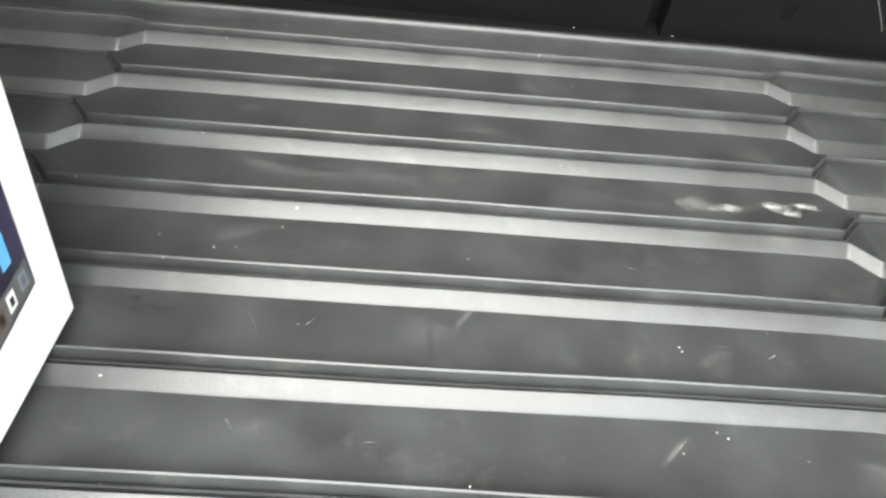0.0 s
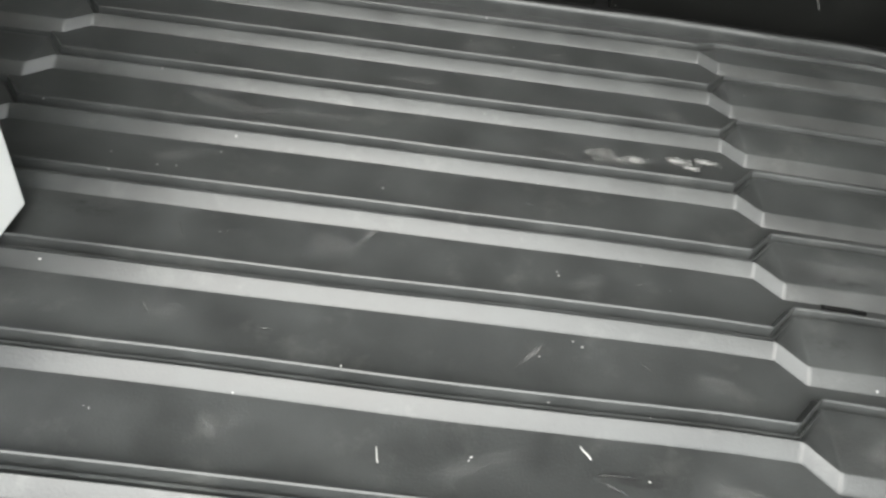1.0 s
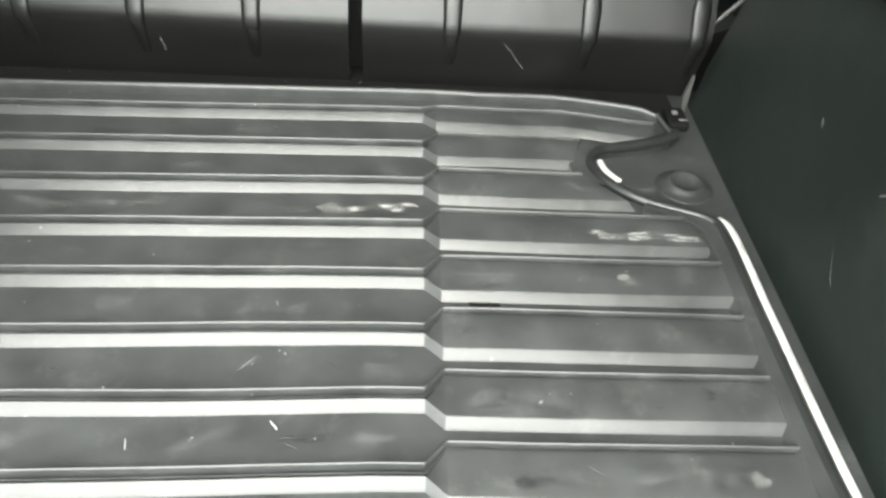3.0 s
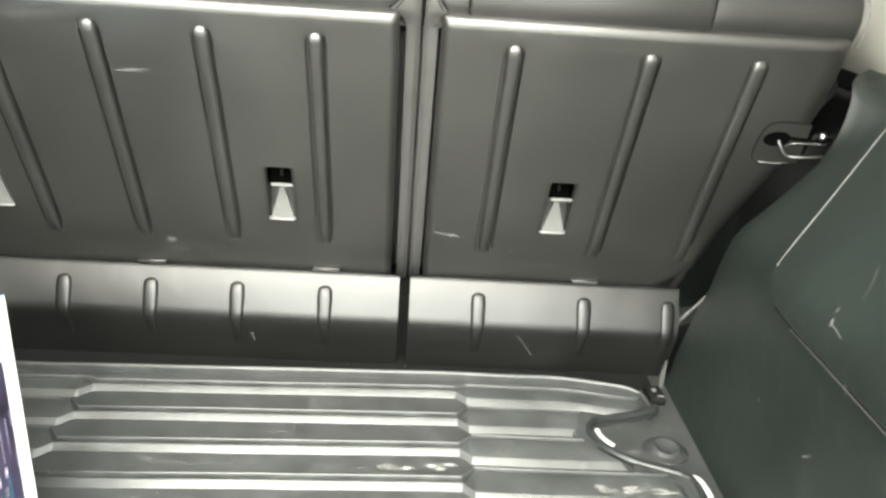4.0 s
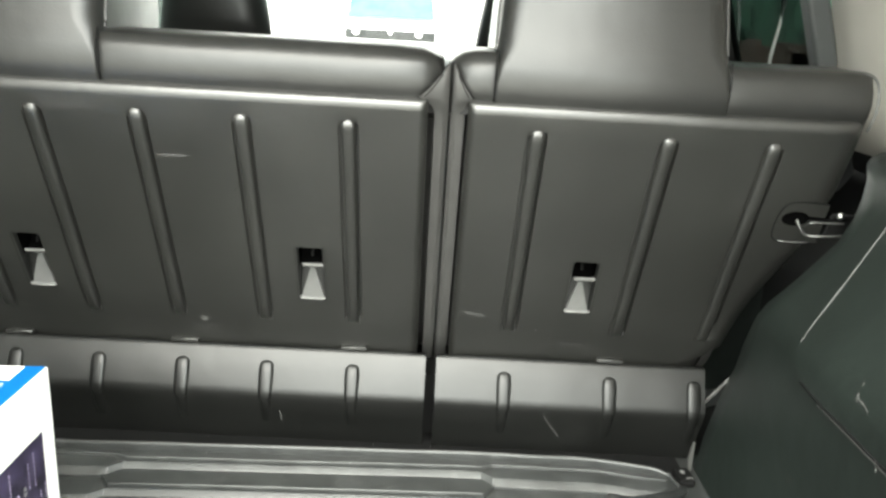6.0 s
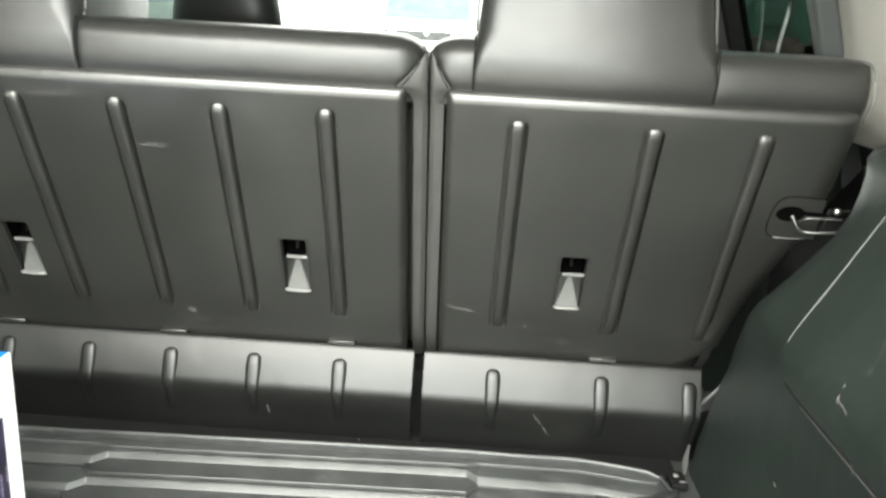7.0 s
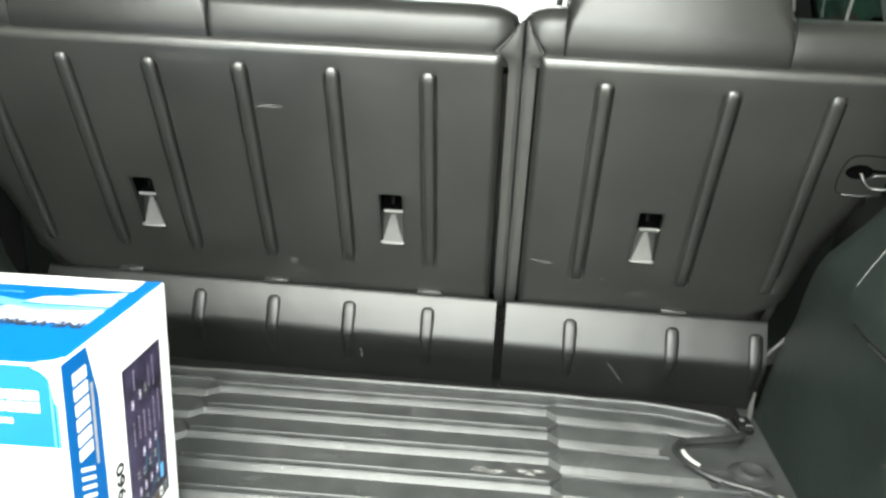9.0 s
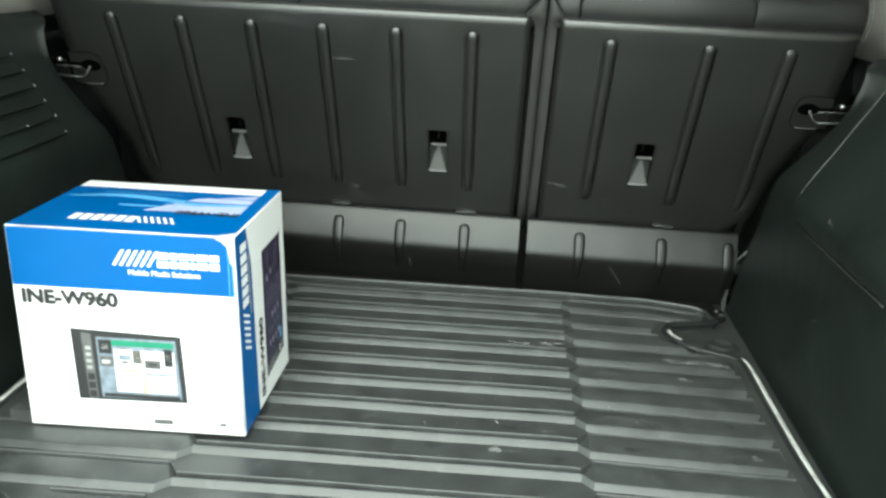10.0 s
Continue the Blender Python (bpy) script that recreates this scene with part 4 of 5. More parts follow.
# ---- seat latches in the side of the seat backs ----
def seat_latch(side):
    fx = (lambda x: x) if side > 0 else mirror_x
    who = thing("seat_latch", "black seat latch plate with steel striker loop", "seat latch", group="seat latches")

    def at(x, z, off):
        return Vector((fx(x), panel_y(z) - off, z))

    corner = spline([(0.444, 0.369, 0), (0.434, 0.374, 0), (0.4305, 0.388, 0), (0.4315, 0.408, 0), (0.437, 0.422, 0), (0.452, 0.427, 0), (0.490, 0.4255, 0)], 5)
    ring = [(p[0], p[1]) for p in corner] + [(0.494, 0.369)]
    bm = bmesh.new()
    f = bm.faces.new([bm.verts.new(at(x, z, 0.001)) for x, z in ring])
    ext = bmesh.ops.extrude_face_region(bm, geom=[f])
    bmesh.ops.translate(bm, verts=[v for v in ext["geom"] if isinstance(v, bmesh.types.BMVert)], vec=(0, -0.0012, 0))
    bmesh.ops.recalc_face_normals(bm, faces=bm.faces)
    plate = part("latch_plate", bm, PLASTIC, who)
    # light on a recessed plate as colour: dark upper outline, pale lower line
    part("edge_shade", tube([at(x, z, 0.002) for x, z in ring[:-1]], 0.0009, 6), CAVITY, plate, "dark line for the shaded upper edge of the plate", smooth=180)
    part("lit_lower_edge", tube([at(x, 0.3685 + 0.0006 * math.sin(x * 160), 0.0026) for x in (0.443, 0.452, 0.462, 0.472, 0.482)], 0.0011, 6), SEAM, plate, "pale line for the lit lower edge of the plate", smooth=180)
    # flat oval whose black colour stands for the depth of the opening
    bm = bmesh.new()
    rows = []
    for off, r in ((0.0021, 1.0), (0.0030, 0.97), (0.0026, 0.9)):
        rows.append([at(0.4535 + 0.0175 * r * math.cos(a), 0.4035 + 0.0105 * r * math.sin(a), off + 0.0008) for a in (2 * math.pi * k / 24 for k in range(24))])
    loft(bm, rows, closed=True)
    part("hole_shade", bm, PITCH_BLACK, who, "flat black oval for the shade in the latch opening")
    loop = spline([at(0.456, 0.402, 0.003), at(0.4605, 0.393, 0.009), at(0.4655, 0.386, 0.013), at(0.472, 0.3825, 0.015), at(0.484, 0.3830, 0.018), at(0.500, 0.3845, 0.020), at(0.512, 0.386, 0.020)], 6)
    part("striker_loop", tube(loop, 0.0021, 8), DULL_STEEL, who, "dull steel striker loop", smooth=180)
    upper = spline([at(0.464, 0.3945, 0.010), at(0.4685, 0.4005, 0.014), at(0.476, 0.4022, 0.016), at(0.490, 0.403, 0.018), at(0.508, 0.404, 0.020)], 6)
    part("striker_rod", tube(upper, 0.0012, 8), DULL_STEEL, who, "thin steel rod", smooth=180)
    arm = spline([at(0.468, 0.4062, 0.006), at(0.482, 0.4065, 0.012), at(0.494, 0.408, 0.016), at(0.512, 0.411, 0.020)], 6)
    part("striker_arm", tube(arm, 0.0022, 8), PITCH_BLACK, who, smooth=180)
    bm = bmesh.new()
    loft(bm, [[at(x, z, o) for z, o in ((0.385, 0.012), (0.416, 0.012), (0.416, 0.017), (0.385, 0.017))] for x in (0.490, 0.518)])
    bevelled(part("striker_base", bm, CAVITY, who, "dark striker base"), 0.002, 2)
    bm = bmesh.new()
    bmesh.ops.create_icosphere(bm, subdivisions=2, radius=0.0048, matrix=Matrix.Translation(at(0.4985, 0.4145, 0.0205)))
    part("striker_bolt", bm, STEEL, who, "shiny bolt head", smooth=180)


seat_latch(1)
seat_latch(-1)

# ---- cabin: pillars, roof, windows, front seats ----
for side in (1, -1):
    bm = bmesh.new()
    rows = []
    for y in (-0.68, -0.5, -0.3, -0.1, 0.05, 0.095, 0.10):
        rows.append([(MID + side * (table([(0.48, 0.775), (0.60, 0.765), (0.80, 0.71), (0.95, 0.61), (1.02, 0.5)], z) + (0.02 if y > 0.098 else 0)), y, z) for z in (0.48, 0.54, 0.60, 0.70, 0.80, 0.88, 0.95, 0.99, 1.02)])
    loft(bm, rows, caps=False)
    ob = single("wall_right" if side > 0 else "wall_left", bm, BEIGE, "beige plastic pillar lining beside the seats", "pillar lining", kind="structure", smooth=60)
    sol = ob.modifiers.new("thickness", "SOLIDIFY")
    sol.thickness, sol.offset = 0.05, 0
    # door frame, door lining below the glass, glass
    win = thing("window_1" if side > 0 else "window_2", "grey framed side window with dark tinted glass", "window", kind="structure")
    x = MID + side * 0.757
    tumble = Matrix(((1, 0, -side * 0.34, side * 0.34 * 0.52), (0, 1, 0, 0), (0, 0, 1, 0), (0, 0, 0, 1)))

    def leaning(lo, hi):
        bm = box_bm((x + lo[0], lo[1], lo[2]), (x + hi[0], hi[1], hi[2]))
        bmesh.ops.transform(bm, matrix=tumble, verts=bm.verts)
        return bm

    for lo, hi in (((-0.018, 0.102, 0.40), (0.018, 0.134, 1.02)), ((-0.030, 0.50, 0.40), (0.018, 0.66, 1.02)), ((-0.018, 1.70, 0.40), (0.018, 1.80, 1.02))):
        bevelled(part("window_frame", leaning(lo, hi), GREY_FRAME if lo[1] < 0.2 else CAVITY, win), 0.006, 2)
    for y0, y1 in ((0.134, 0.50), (0.66, 1.70)):
        pane = part("pane", leaning((side * 0.004 - 0.002, y0, 0.52), (side * 0.004 + 0.002, y1, 1.0)), GLASS, win, "dark tinted glass")
        pane.visible_shadow = False
    door = single("door_1" if side > 0 else "door_2", box_bm((x - 0.03, 0.102, -0.30), (x + 0.03, 1.80, 0.52)), TRIM, "dark door lining", "door", kind="structure")
    bevelled(door, 0.015, 2)

# filler sheets added to close the gap; near-black for the shade there
for side in (1, -1):
    x = MID + side * 0.812
    single("gap_wall_right" if side > 0 else "gap_wall_left", box_bm((x - 0.006, -0.30, 0.05), (x + 0.006, 0.40, 0.60)), CAVITY, "near-black filler sheet added behind the side lining", "inner panel", kind="structure")

# unseen pillars beside the tailgate opening, added to block side light: dark below the belt line, beige above
PILLAR = [(-0.20, 0.62), (0.0, 0.63), (0.15, 0.64), (0.35, 0.645), (0.48, 0.637), (0.55, 0.63), (0.75, 0.59), (0.90, 0.54), (1.0, 0.48), (1.049, 0.44)]
for side in (1, -1):
    for name, span, mat, label in (("pillar_block_lower", PILLAR[:5], TRIM, "dark lined foot of the unseen rear pillar, added to block side light"), ("pillar_block_upper", PILLAR[4:], BEIGE, "unseen beige lined rear pillar beside the tailgate opening, added to block side light")):
        bm = bmesh.new()
        loft(bm, [[(MID + side * q, y, z) for q, y in ((w + 0.10, -0.74), (w + 0.03, -0.80), (w, -0.87), (w, -0.95), (w + 0.03, -0.99), (0.90, -0.97), (0.90, -0.66), (0.80, -0.66))] for z, w in span], closed=True)
        single(name + ("_right" if side > 0 else "_left"), bm, mat, label, "pillar", kind="structure", smooth=50)
    # unseen sheet, added to close the body side
    single("side_body_right" if side > 0 else "side_body_left", box_bm((MID + side * 0.86 - 0.02, -0.70, -0.45), (MID + side * 0.86 + 0.02, 0.10, 1.0)), BODY_PAINT, "unseen dark painted outer body side", "body side", kind="structure")

# out of view; rear edge drawn forward so sky light reaches the bars
roof = single("ceiling", box_bm((MID - 0.70, -0.46, 1.0), (MID + 0.70, 1.25, 1.05)), HEADLINER, "pale grey cloth headliner", "ceiling", kind="structure")
single("cabin_floor", box_bm((MID - 0.78, 0.26, -0.36), (MID + 0.78, 1.95, -0.30)), CARPET, "dark cabin carpet", "floor", kind="structure")


def front_seat(x):
    who = thing("front_seat", "black leather front seat with tall headrest", "car seat", group="front seats")
    bm = bmesh.new()
    rows = []
    for z, w, y0, y1 in ((-0.05, 0.25, 0.72, 1.25), (0.05, 0.25, 0.70, 0.92), (0.30, 0.25, 0.74, 0.93), (0.48, 0.21, 0.80, 0.94), (0.53, 0.13, 0.83, 0.93)):
        rows.append([(x + w * c, lerp(y0, y1, q), z) for c, q in ((-1, 0.3), (-0.8, 0), (0.8, 0), (1, 0.3), (1, 0.7), (0.8, 1), (-0.8, 1), (-1, 0.7))])
    loft(bm, rows, closed=True)
    part("seat_back", bm, LEATHER, who, smooth=60)
    bm = bmesh.new()
    rows = []
    for z, w, d in ((0.535, 0.140, 0.035), (0.55, 0.148, 0.055), (0.60, 0.143, 0.06), (0.68, 0.128, 0.06), (0.73, 0.115, 0.05), (0.75, 0.09, 0.025)):
        rows.append([(x + w * math.cos(a) * (abs(math.cos(a)) ** -0.4 if abs(math.cos(a)) > 0.2 else 1.9) * 0.9, 0.87 + d * math.sin(a), z) for a in (2 * math.pi * k / 20 for k in range(20))])
    loft(bm, rows, closed=True)
    part("headrest", bm, LEATHER, who, smooth=60)
    for s in (-0.05, 0.05):
        part("headrest_post", tube([(x + s, 0.875, 0.50), (x + s, 0.875, 0.56)], 0.006, 8), STEEL, who, smooth=180)


front_seat(MID - 0.375)
front_seat(MID + 0.375)

# unseen tailgate: pitch and clear window are set to shape the mat's light
tailgate = thing("tailgate", "unseen raised tailgate with clear rear window, added to shape light over the loading sill", "tailgate", kind="structure")


def tailgate_piece(x0, x1, t0, t1, thick=0.05):
    """A piece of the raised tailgate, between two shares of its length."""
    bm = bmesh.new()
    path = [(lerp(-0.47, -0.98, t), lerp(1.00, 1.72, t)) for t in (t0, t1)]
    (ya, za), (yb, zb) = path
    rows = [[(x, ya, za), (x, yb, zb), (x, yb - thick, zb + 0.02), (x, ya - thick, za + 0.02)] for x in (x0, x1)]
    loft(bm, rows, closed=True)
    return bm


for x0, x1, t0, t1 in ((-0.62, 0.62, 0.0, 0.10), (-0.62, -0.54, 0.10, 0.62), (0.54, 0.62, 0.10, 0.62), (-0.62, 0.62, 0.62, 1.0)):
    part("tailgate_panel", tailgate_piece(MID + x0, MID + x1, t0, t1), TRIM, tailgate)
pane = part("pane", tailgate_piece(MID - 0.54, MID + 0.54, 0.10, 0.62, 0.006), CLEAR_GLASS, tailgate, "clear rear window glass that lets sky light reach the mat")
pane.visible_shadow = False
dash = single("dashboard", box_bm((MID - 0.72, 1.55, 0.10), (MID + 0.72, 1.95, 0.50)), TRIM, "dark dashboard", "dashboard", kind="structure")
bevelled(dash, 0.06, 4)
bm = bmesh.new()
loft(bm, [[(MID + s * 0.78, y, z) for y, z in ((1.30, -0.3), (1.30, 0.38), (2.0, 0.38), (2.0, -0.3))] for s in (-1, 1)], closed=True)
single("front_bulkhead", bm, TRIM, "dark bulkhead below the windscreen", "bulkhead", kind="structure")

# seat belt beside the right window
strap = spline([(0.560, 0.235, 0.80), (0.551, 0.245, 0.73), (0.545, 0.25, 0.687), (0.541, 0.252, 0.64), (0.537, 0.255, 0.597), (0.535, 0.257, 0.54)], 6)
single("seat_belt", tube(strap, 0.0026, 8, flat=0.6), BELT, "grey seat belt strap beside the side window", "seat belt", smooth=180)
strap = spline([(0.524, 0.235, 0.74), (0.533, 0.243, 0.70), (0.5425, 0.251, 0.665)], 6)
single("seat_belt", tube(strap, 0.0022, 8, flat=0.6), BELT, "short slanting end of a grey seat belt", "seat belt", smooth=180)
strap = spline([(0.500, 1.20, 0.999), (0.690, 1.23, 0.93), (0.800, 1.25, 0.80), (0.838, 1.25, 0.66), (0.838, 1.25, 0.53)], 6)
single("seat_belt", tube(strap, 0.004, 8, flat=0.6), BELT, "grey front seat belt hanging straight", "seat belt", smooth=180)

# ---- cardboard box ----
BW, BD, BH = 0.285, 0.210, 0.271
carton = thing("cardboard_box", "white and blue printed cardboard box, worn corners, standing on the mat", "box", (-0.361, -0.620, 0.0094), turn=0.0)
body = bevelled(part("carton", box_bm((-BW, 0, 0), (0, BD, BH)), WHITE_CARD, carton), 0.0014, 2)


def printed(name, quads, mat, face, lift=0.0005, label=""):
    """Flat printed patches on one face of the box. Front: u right, v up; right side: u back, v up; top: u right, v back."""
    bm = bmesh.new()
    for q in quads:
        vs = []
        for u, v in q:
            vs.append(bm.verts.new({"front": (-BW + u, -lift, v), "side": (lift, u, v), "top": (-BW + u, v, BH + lift)}[face]))
        bm.faces.new(vs)
    return part(name, bm, mat, carton, label, smooth=None)


def rect(u0, v0, u1, v1, shear=0.0):
    return [(u0, v0), (u1, v0), (u1 + shear, v1), (u0 + shear, v1)]


def lettering(name, text, size, mat, face, u, v, turn=0.0, wide=1.0, bold=0.0):
    """Printed letters; bold thickens the strokes by laying shifted copies one over another."""
    cu = bpy.data.curves.new(name, "FONT")
    cu.body, cu.size = text, size
    ob = bpy.data.objects.new(name, cu)
    scene.collection.objects.link(ob)
    bpy.context.view_layer.update()
    me = bpy.data.meshes.new_from_object(ob.evaluated_get(bpy.context.evaluated_depsgraph_get()))
    scene.collection.objects.unlink(ob)
    bpy.data.objects.remove(ob)
    me.transform(Matrix.Diagonal((wide, 1, 1, 1)))
    bm = bmesh.new()
    for k, (dx, dy) in enumerate(((0, 0), (-1, 0), (1, 0), (-0.7, -0.7), (0.7, 0.7), (0.7, -0.7), (-0.7, 0.7), (0, 1), (0, -1)) if bold else ((0, 0),)):
        shifted = me.copy()
        shifted.transform(Matrix.Translation((dx * bold, dy * bold, 0.00004 * k)))
        bm.from_mesh(shifted)
        bpy.data.meshes.remove(shifted)
    bm.to_mesh(me)
    bm.free()
    me.transform(Matrix.Rotation(radians(turn), 4, "Z"))
    m = {"front": Matrix(((1, 0, 0, -BW + u), (0, 0, -1, -0.0009), (0, 1, 0, v), (0, 0, 0, 1))),
         "side": Matrix(((0, 0, 1, 0.0009), (1, 0, 0, u), (0, 1, 0, v), (0, 0, 0, 1))),
         "top": Matrix(((1, 0, 0, -BW + u), (0, 1, 0, v), (0, 0, 1, BH + 0.0009), (0, 0, 0, 1)))}[face]
    me.transform(m)
    me.materials.clear()
    me.materials.append(mat)
    ob = new(name, me)
    ob.parent = carton
    return ob


def mark(u, v, size):
    """The maker's mark as slanted strokes and a plain block."""
    out = []
    for k in range(6):
        out.append(rect(u + k * size * 0.42, v, u + k * size * 0.42 + size * 0.2, v + size, size * 0.62))
    u += 6 * 0.42 * size
    for a, b in ((0.25, 0.95), (1.05, 1.50), (1.60, 2.22), (2.32, 2.56), (2.66, 3.35), (3.45, 4.05)):
        out.append(rect(u + a * size, v, u + b * size, v + size * 0.42))
        out.append(rect(u + a * size, v + size * 0.55, u + b * size, v + size * 0.95))
    return out


E = 0.0013
TAGLINE = "Mobile Media Solutions"
printed("top_print", [rect(E, E, BW - E, BD * 0.845)], BLUE_INK, "top", label="blue printed top")
printed("top_edge", [rect(BW - 0.020, BD * 0.845, BW - E, BD - E)], BLUE_INK, "top")
# the sky's reflection on the glossy top, painted as a lilac patch
printed("top_glare", [[(0.135, BD * 0.40), (BW - 0.021, BD * 0.40), (BW - 0.021, BD * 0.815), (0.185, BD * 0.70)]], LILAC_GLARE, "top", 0.0006, "pale lilac patch for the sky's glare on the blue top")
for v, depth in ((0.60, 0.010), (0.72, 0.007)):
    printed("top_stripe", [rect(0.175, BD * v, BW - 0.021, BD * (v + depth * 2))], BLUE_INK, "top", 0.0008)
for quad in (rect(0.095, BD * 0.47, 0.150, BD * 0.50), rect(0.150, BD * 0.53, 0.205, BD * 0.545), rect(0.050, BD * 0.74, 0.160, BD * 0.75)):
    printed("top_line", [quad], CYAN_INK, "top", 0.0009)
wave = [(u, BD * (0.60 + 0.05 * math.sin(u * 22))) for u in (0.012 + 0.012 * k for k in range(22))]
printed("top_wave", [wave + [(u, v + 0.004 + 0.012 * math.sin(math.pi * (u - 0.012) / 0.252)) for u, v in reversed(wave)]], CYAN_INK, "top", 0.0007, "light blue wavy band")
for k in range(6):
    printed("top_mark", [rect(0.060 + 0.0145 * k, BD * 0.16, 0.071 + 0.0145 * k, BD * 0.27)], WHITE_CARD, "top", 0.0009)
for k in range(6):
    printed("top_mark", [rect(0.152 + 0.0085 * k, BD * 0.16, 0.156 + 0.0085 * k, BD * 0.27, -0.012)], WHITE_CARD, "top", 0.0009)
lettering("top_lettering", "INE-W960", 0.020, DARK_INK, "top", 0.264, BD * 0.42, turn=180, wide=0.95, bold=0.0007)
printed("front_band", [rect(E, BH * 0.715, BW - E, BH - E)], BLUE_INK, "front", label="blue band on the front")
for quad in mark(0.131, BH * 0.838, 0.0205):
    printed("front_mark", [quad], WHITE_CARD, "front", 0.0009)
lettering("front_caption", TAGLINE, 0.0092, WHITE_CARD, "front", 0.150, BH * 0.797, wide=1.05, bold=0.0002)
rnd = random.Random(8)
lettering("model_lettering", "INE-W960", 0.0250, DARK_INK, "front", 0.010, BH * 0.635, wide=1.12, bold=0.0015)
for v, u_end in ((0.590, 0.105), (0.560, 0.180)):
    u = 0.012
    while u < u_end:
        w = rnd.uniform(0.004, 0.012)
        printed("front_small_print", [rect(u, BH * v, u + w, BH * (v + 0.009))], PALE_INK, "front")
        u += w + 0.0015
U0, V0, U1, V1 = 0.069, BH * 0.145, 0.209, BH * 0.515
printed("pictured_frame", [[(U0, V0 + 0.002), (U1 + 0.003, V0 + 0.004), (U1, V1 - 0.004), (U0 - 0.002, V1)]], DARK_INK, "front", 0.0006, "pictured head unit, dark frame")
printed("pictured_keys", [[(U0 + 0.014, V0 + 0.003), (U0 + 0.026, V0 + 0.004), (U0 + 0.024, V1 - 0.006), (U0 + 0.011, V1 - 0.005)]], GREY_INK, "front", 0.0009)
for k in range(3):
    printed("pictured_key", [rect(U0 + 0.015, V0 + 0.006 + 0.012 * k, U0 + 0.024, V0 + 0.015 + 0.012 * k)], DARK_INK, "front", 0.0012)
for k in range(4):
    printed("pictured_key", [rect(U0 + 0.015, V0 + 0.045 + 0.009 * k, U0 + 0.022, V0 + 0.050 + 0.009 * k)], PALE_INK, "front", 0.0012)
printed("pictured_screen", [[(U0 + 0.031, V0 + 0.006), (U1 - 0.004, V0 + 0.008), (U1 - 0.007, V1 - 0.010), (U0 + 0.030, V1 - 0.010)]], SCREEN_INK, "front", 0.0009, "pictured grey-blue screen")
printed("pictured_map", [rect(U0 + 0.052, V0 + 0.016, U1 - 0.010, V1 - 0.026)], WHITE_CARD, "front", 0.0012)
printed("pictured_header", [rect(U0 + 0.050, V1 - 0.021, U1 - 0.010, V1 - 0.013)], TEAL_INK, "front", 0.0012)
printed("pictured_footer", [rect(U0 + 0.034, V0 + 0.0075, U1 - 0.006, V0 + 0.0125)], DARK_INK, "front", 0.0012)
for a, b, c, d, ink in ((0.033, 0.032, 0.050, 0.013, DARK_INK), (0.036, 0.026, 0.045, 0.019, PALE_INK), (0.033, 0.050, 0.050, 0.036, GREY_INK), (0.036, 0.046, 0.047, 0.041, WHITE_CARD), (0.034, 0.064, 0.049, 0.053, SCREEN_INK),
                        (0.058, 0.040, 0.074, 0.032, SCREEN_INK), (0.061, 0.045, 0.070, 0.041, GREY_INK), (0.076, 0.044, 0.087, 0.026, GREY_INK), (0.079, 0.036, 0.084, 0.029, TAN_INK),
                        (0.091, 0.050, 0.112, 0.038, GREY_INK), (0.096, 0.046, 0.107, 0.042, DARK_INK), (0.117, 0.046, 0.128, 0.022, DARK_INK), (0.120, 0.038, 0.126, 0.029, PALE_INK),
                        (0.056, 0.056, 0.084, 0.052, TAN_INK), (0.092, 0.060, 0.126, 0.056, SCREEN_INK)):
    printed("pictured_icon", [rect(U0 + a, V1 - b, U0 + c, V1 - d)], ink, "front", 0.0015)
printed("pictured_road", [[(U0 + 0.086, V0 + 0.014), (U0 + 0.091, V0 + 0.014), (U0 + 0.089, V1 - 0.036), (U0 + 0.087, V1 - 0.036)]], TAN_INK, "front", 0.0014)
printed("front_badge", [rect(0.165, BH * 0.04, 0.190, BH * 0.066)], GREY_INK, "front")
printed("front_badge_line", [rect(0.200, BH * 0.05, 0.232, BH * 0.055)], PALE_INK, "front")
printed("front_badge_line", [rect(0.240, BH * 0.044, 0.244, BH * 0.068)], PALE_INK, "front")
printed("front_badge_line", [rect(0.252, BH * 0.046, 0.261, BH * 0.066)], GREY_INK, "front")
for u in (BW - 0.0085, BW - 0.0040):
    printed("edge_line", [rect(u, 0.003, u + 0.0008, BH - 0.004)], CYAN_INK, "front", 0.0008, "thin blue line along the edge")
printed("side_band", [[(0.0035, E), (BD * 0.30, E), (BD * 0.275, BH * 0.80), (BD * 0.21, BH - E), (0.0035, BH - E)]], BLUE_INK, "side", label="blue band on the side")
for k in range(6):
    printed("side_mark", [rect(BD * 0.085, BH * (0.625 + 0.054 * k), BD * 0.195, BH * (0.667 + 0.054 * k))], WHITE_CARD, "side", 0.0009)
for k in range(6):
    printed("side_mark", [[(BD * 0.085, BH * (0.425 + 0.033 * k)), (BD * 0.195, BH * (0.385 + 0.033 * k)), (BD * 0.195, BH * (0.400 + 0.033 * k)), (BD * 0.085, BH * (0.440 + 0.033 * k))]], WHITE_CARD, "side", 0.0009)
printed("side_caption", [rect(BD * 0.215, BH * 0.56, BD * 0.235, BH * 0.86)], PALE_INK, "side", 0.0009)
lettering("side_lettering", "INE-W960", 0.0205, DARK_INK, "side", BD * 0.43, BH * 0.045, turn=90, wide=1.30, bold=0.0006)


def on_side(quads, name, mat, lift=0.0010, label=""):
    """Patches on the right side of the box, in shares of its depth and height."""
    return printed(name, [[(u * BD, v * BH) for u, v in q] for q in quads], mat, "side", lift, label)


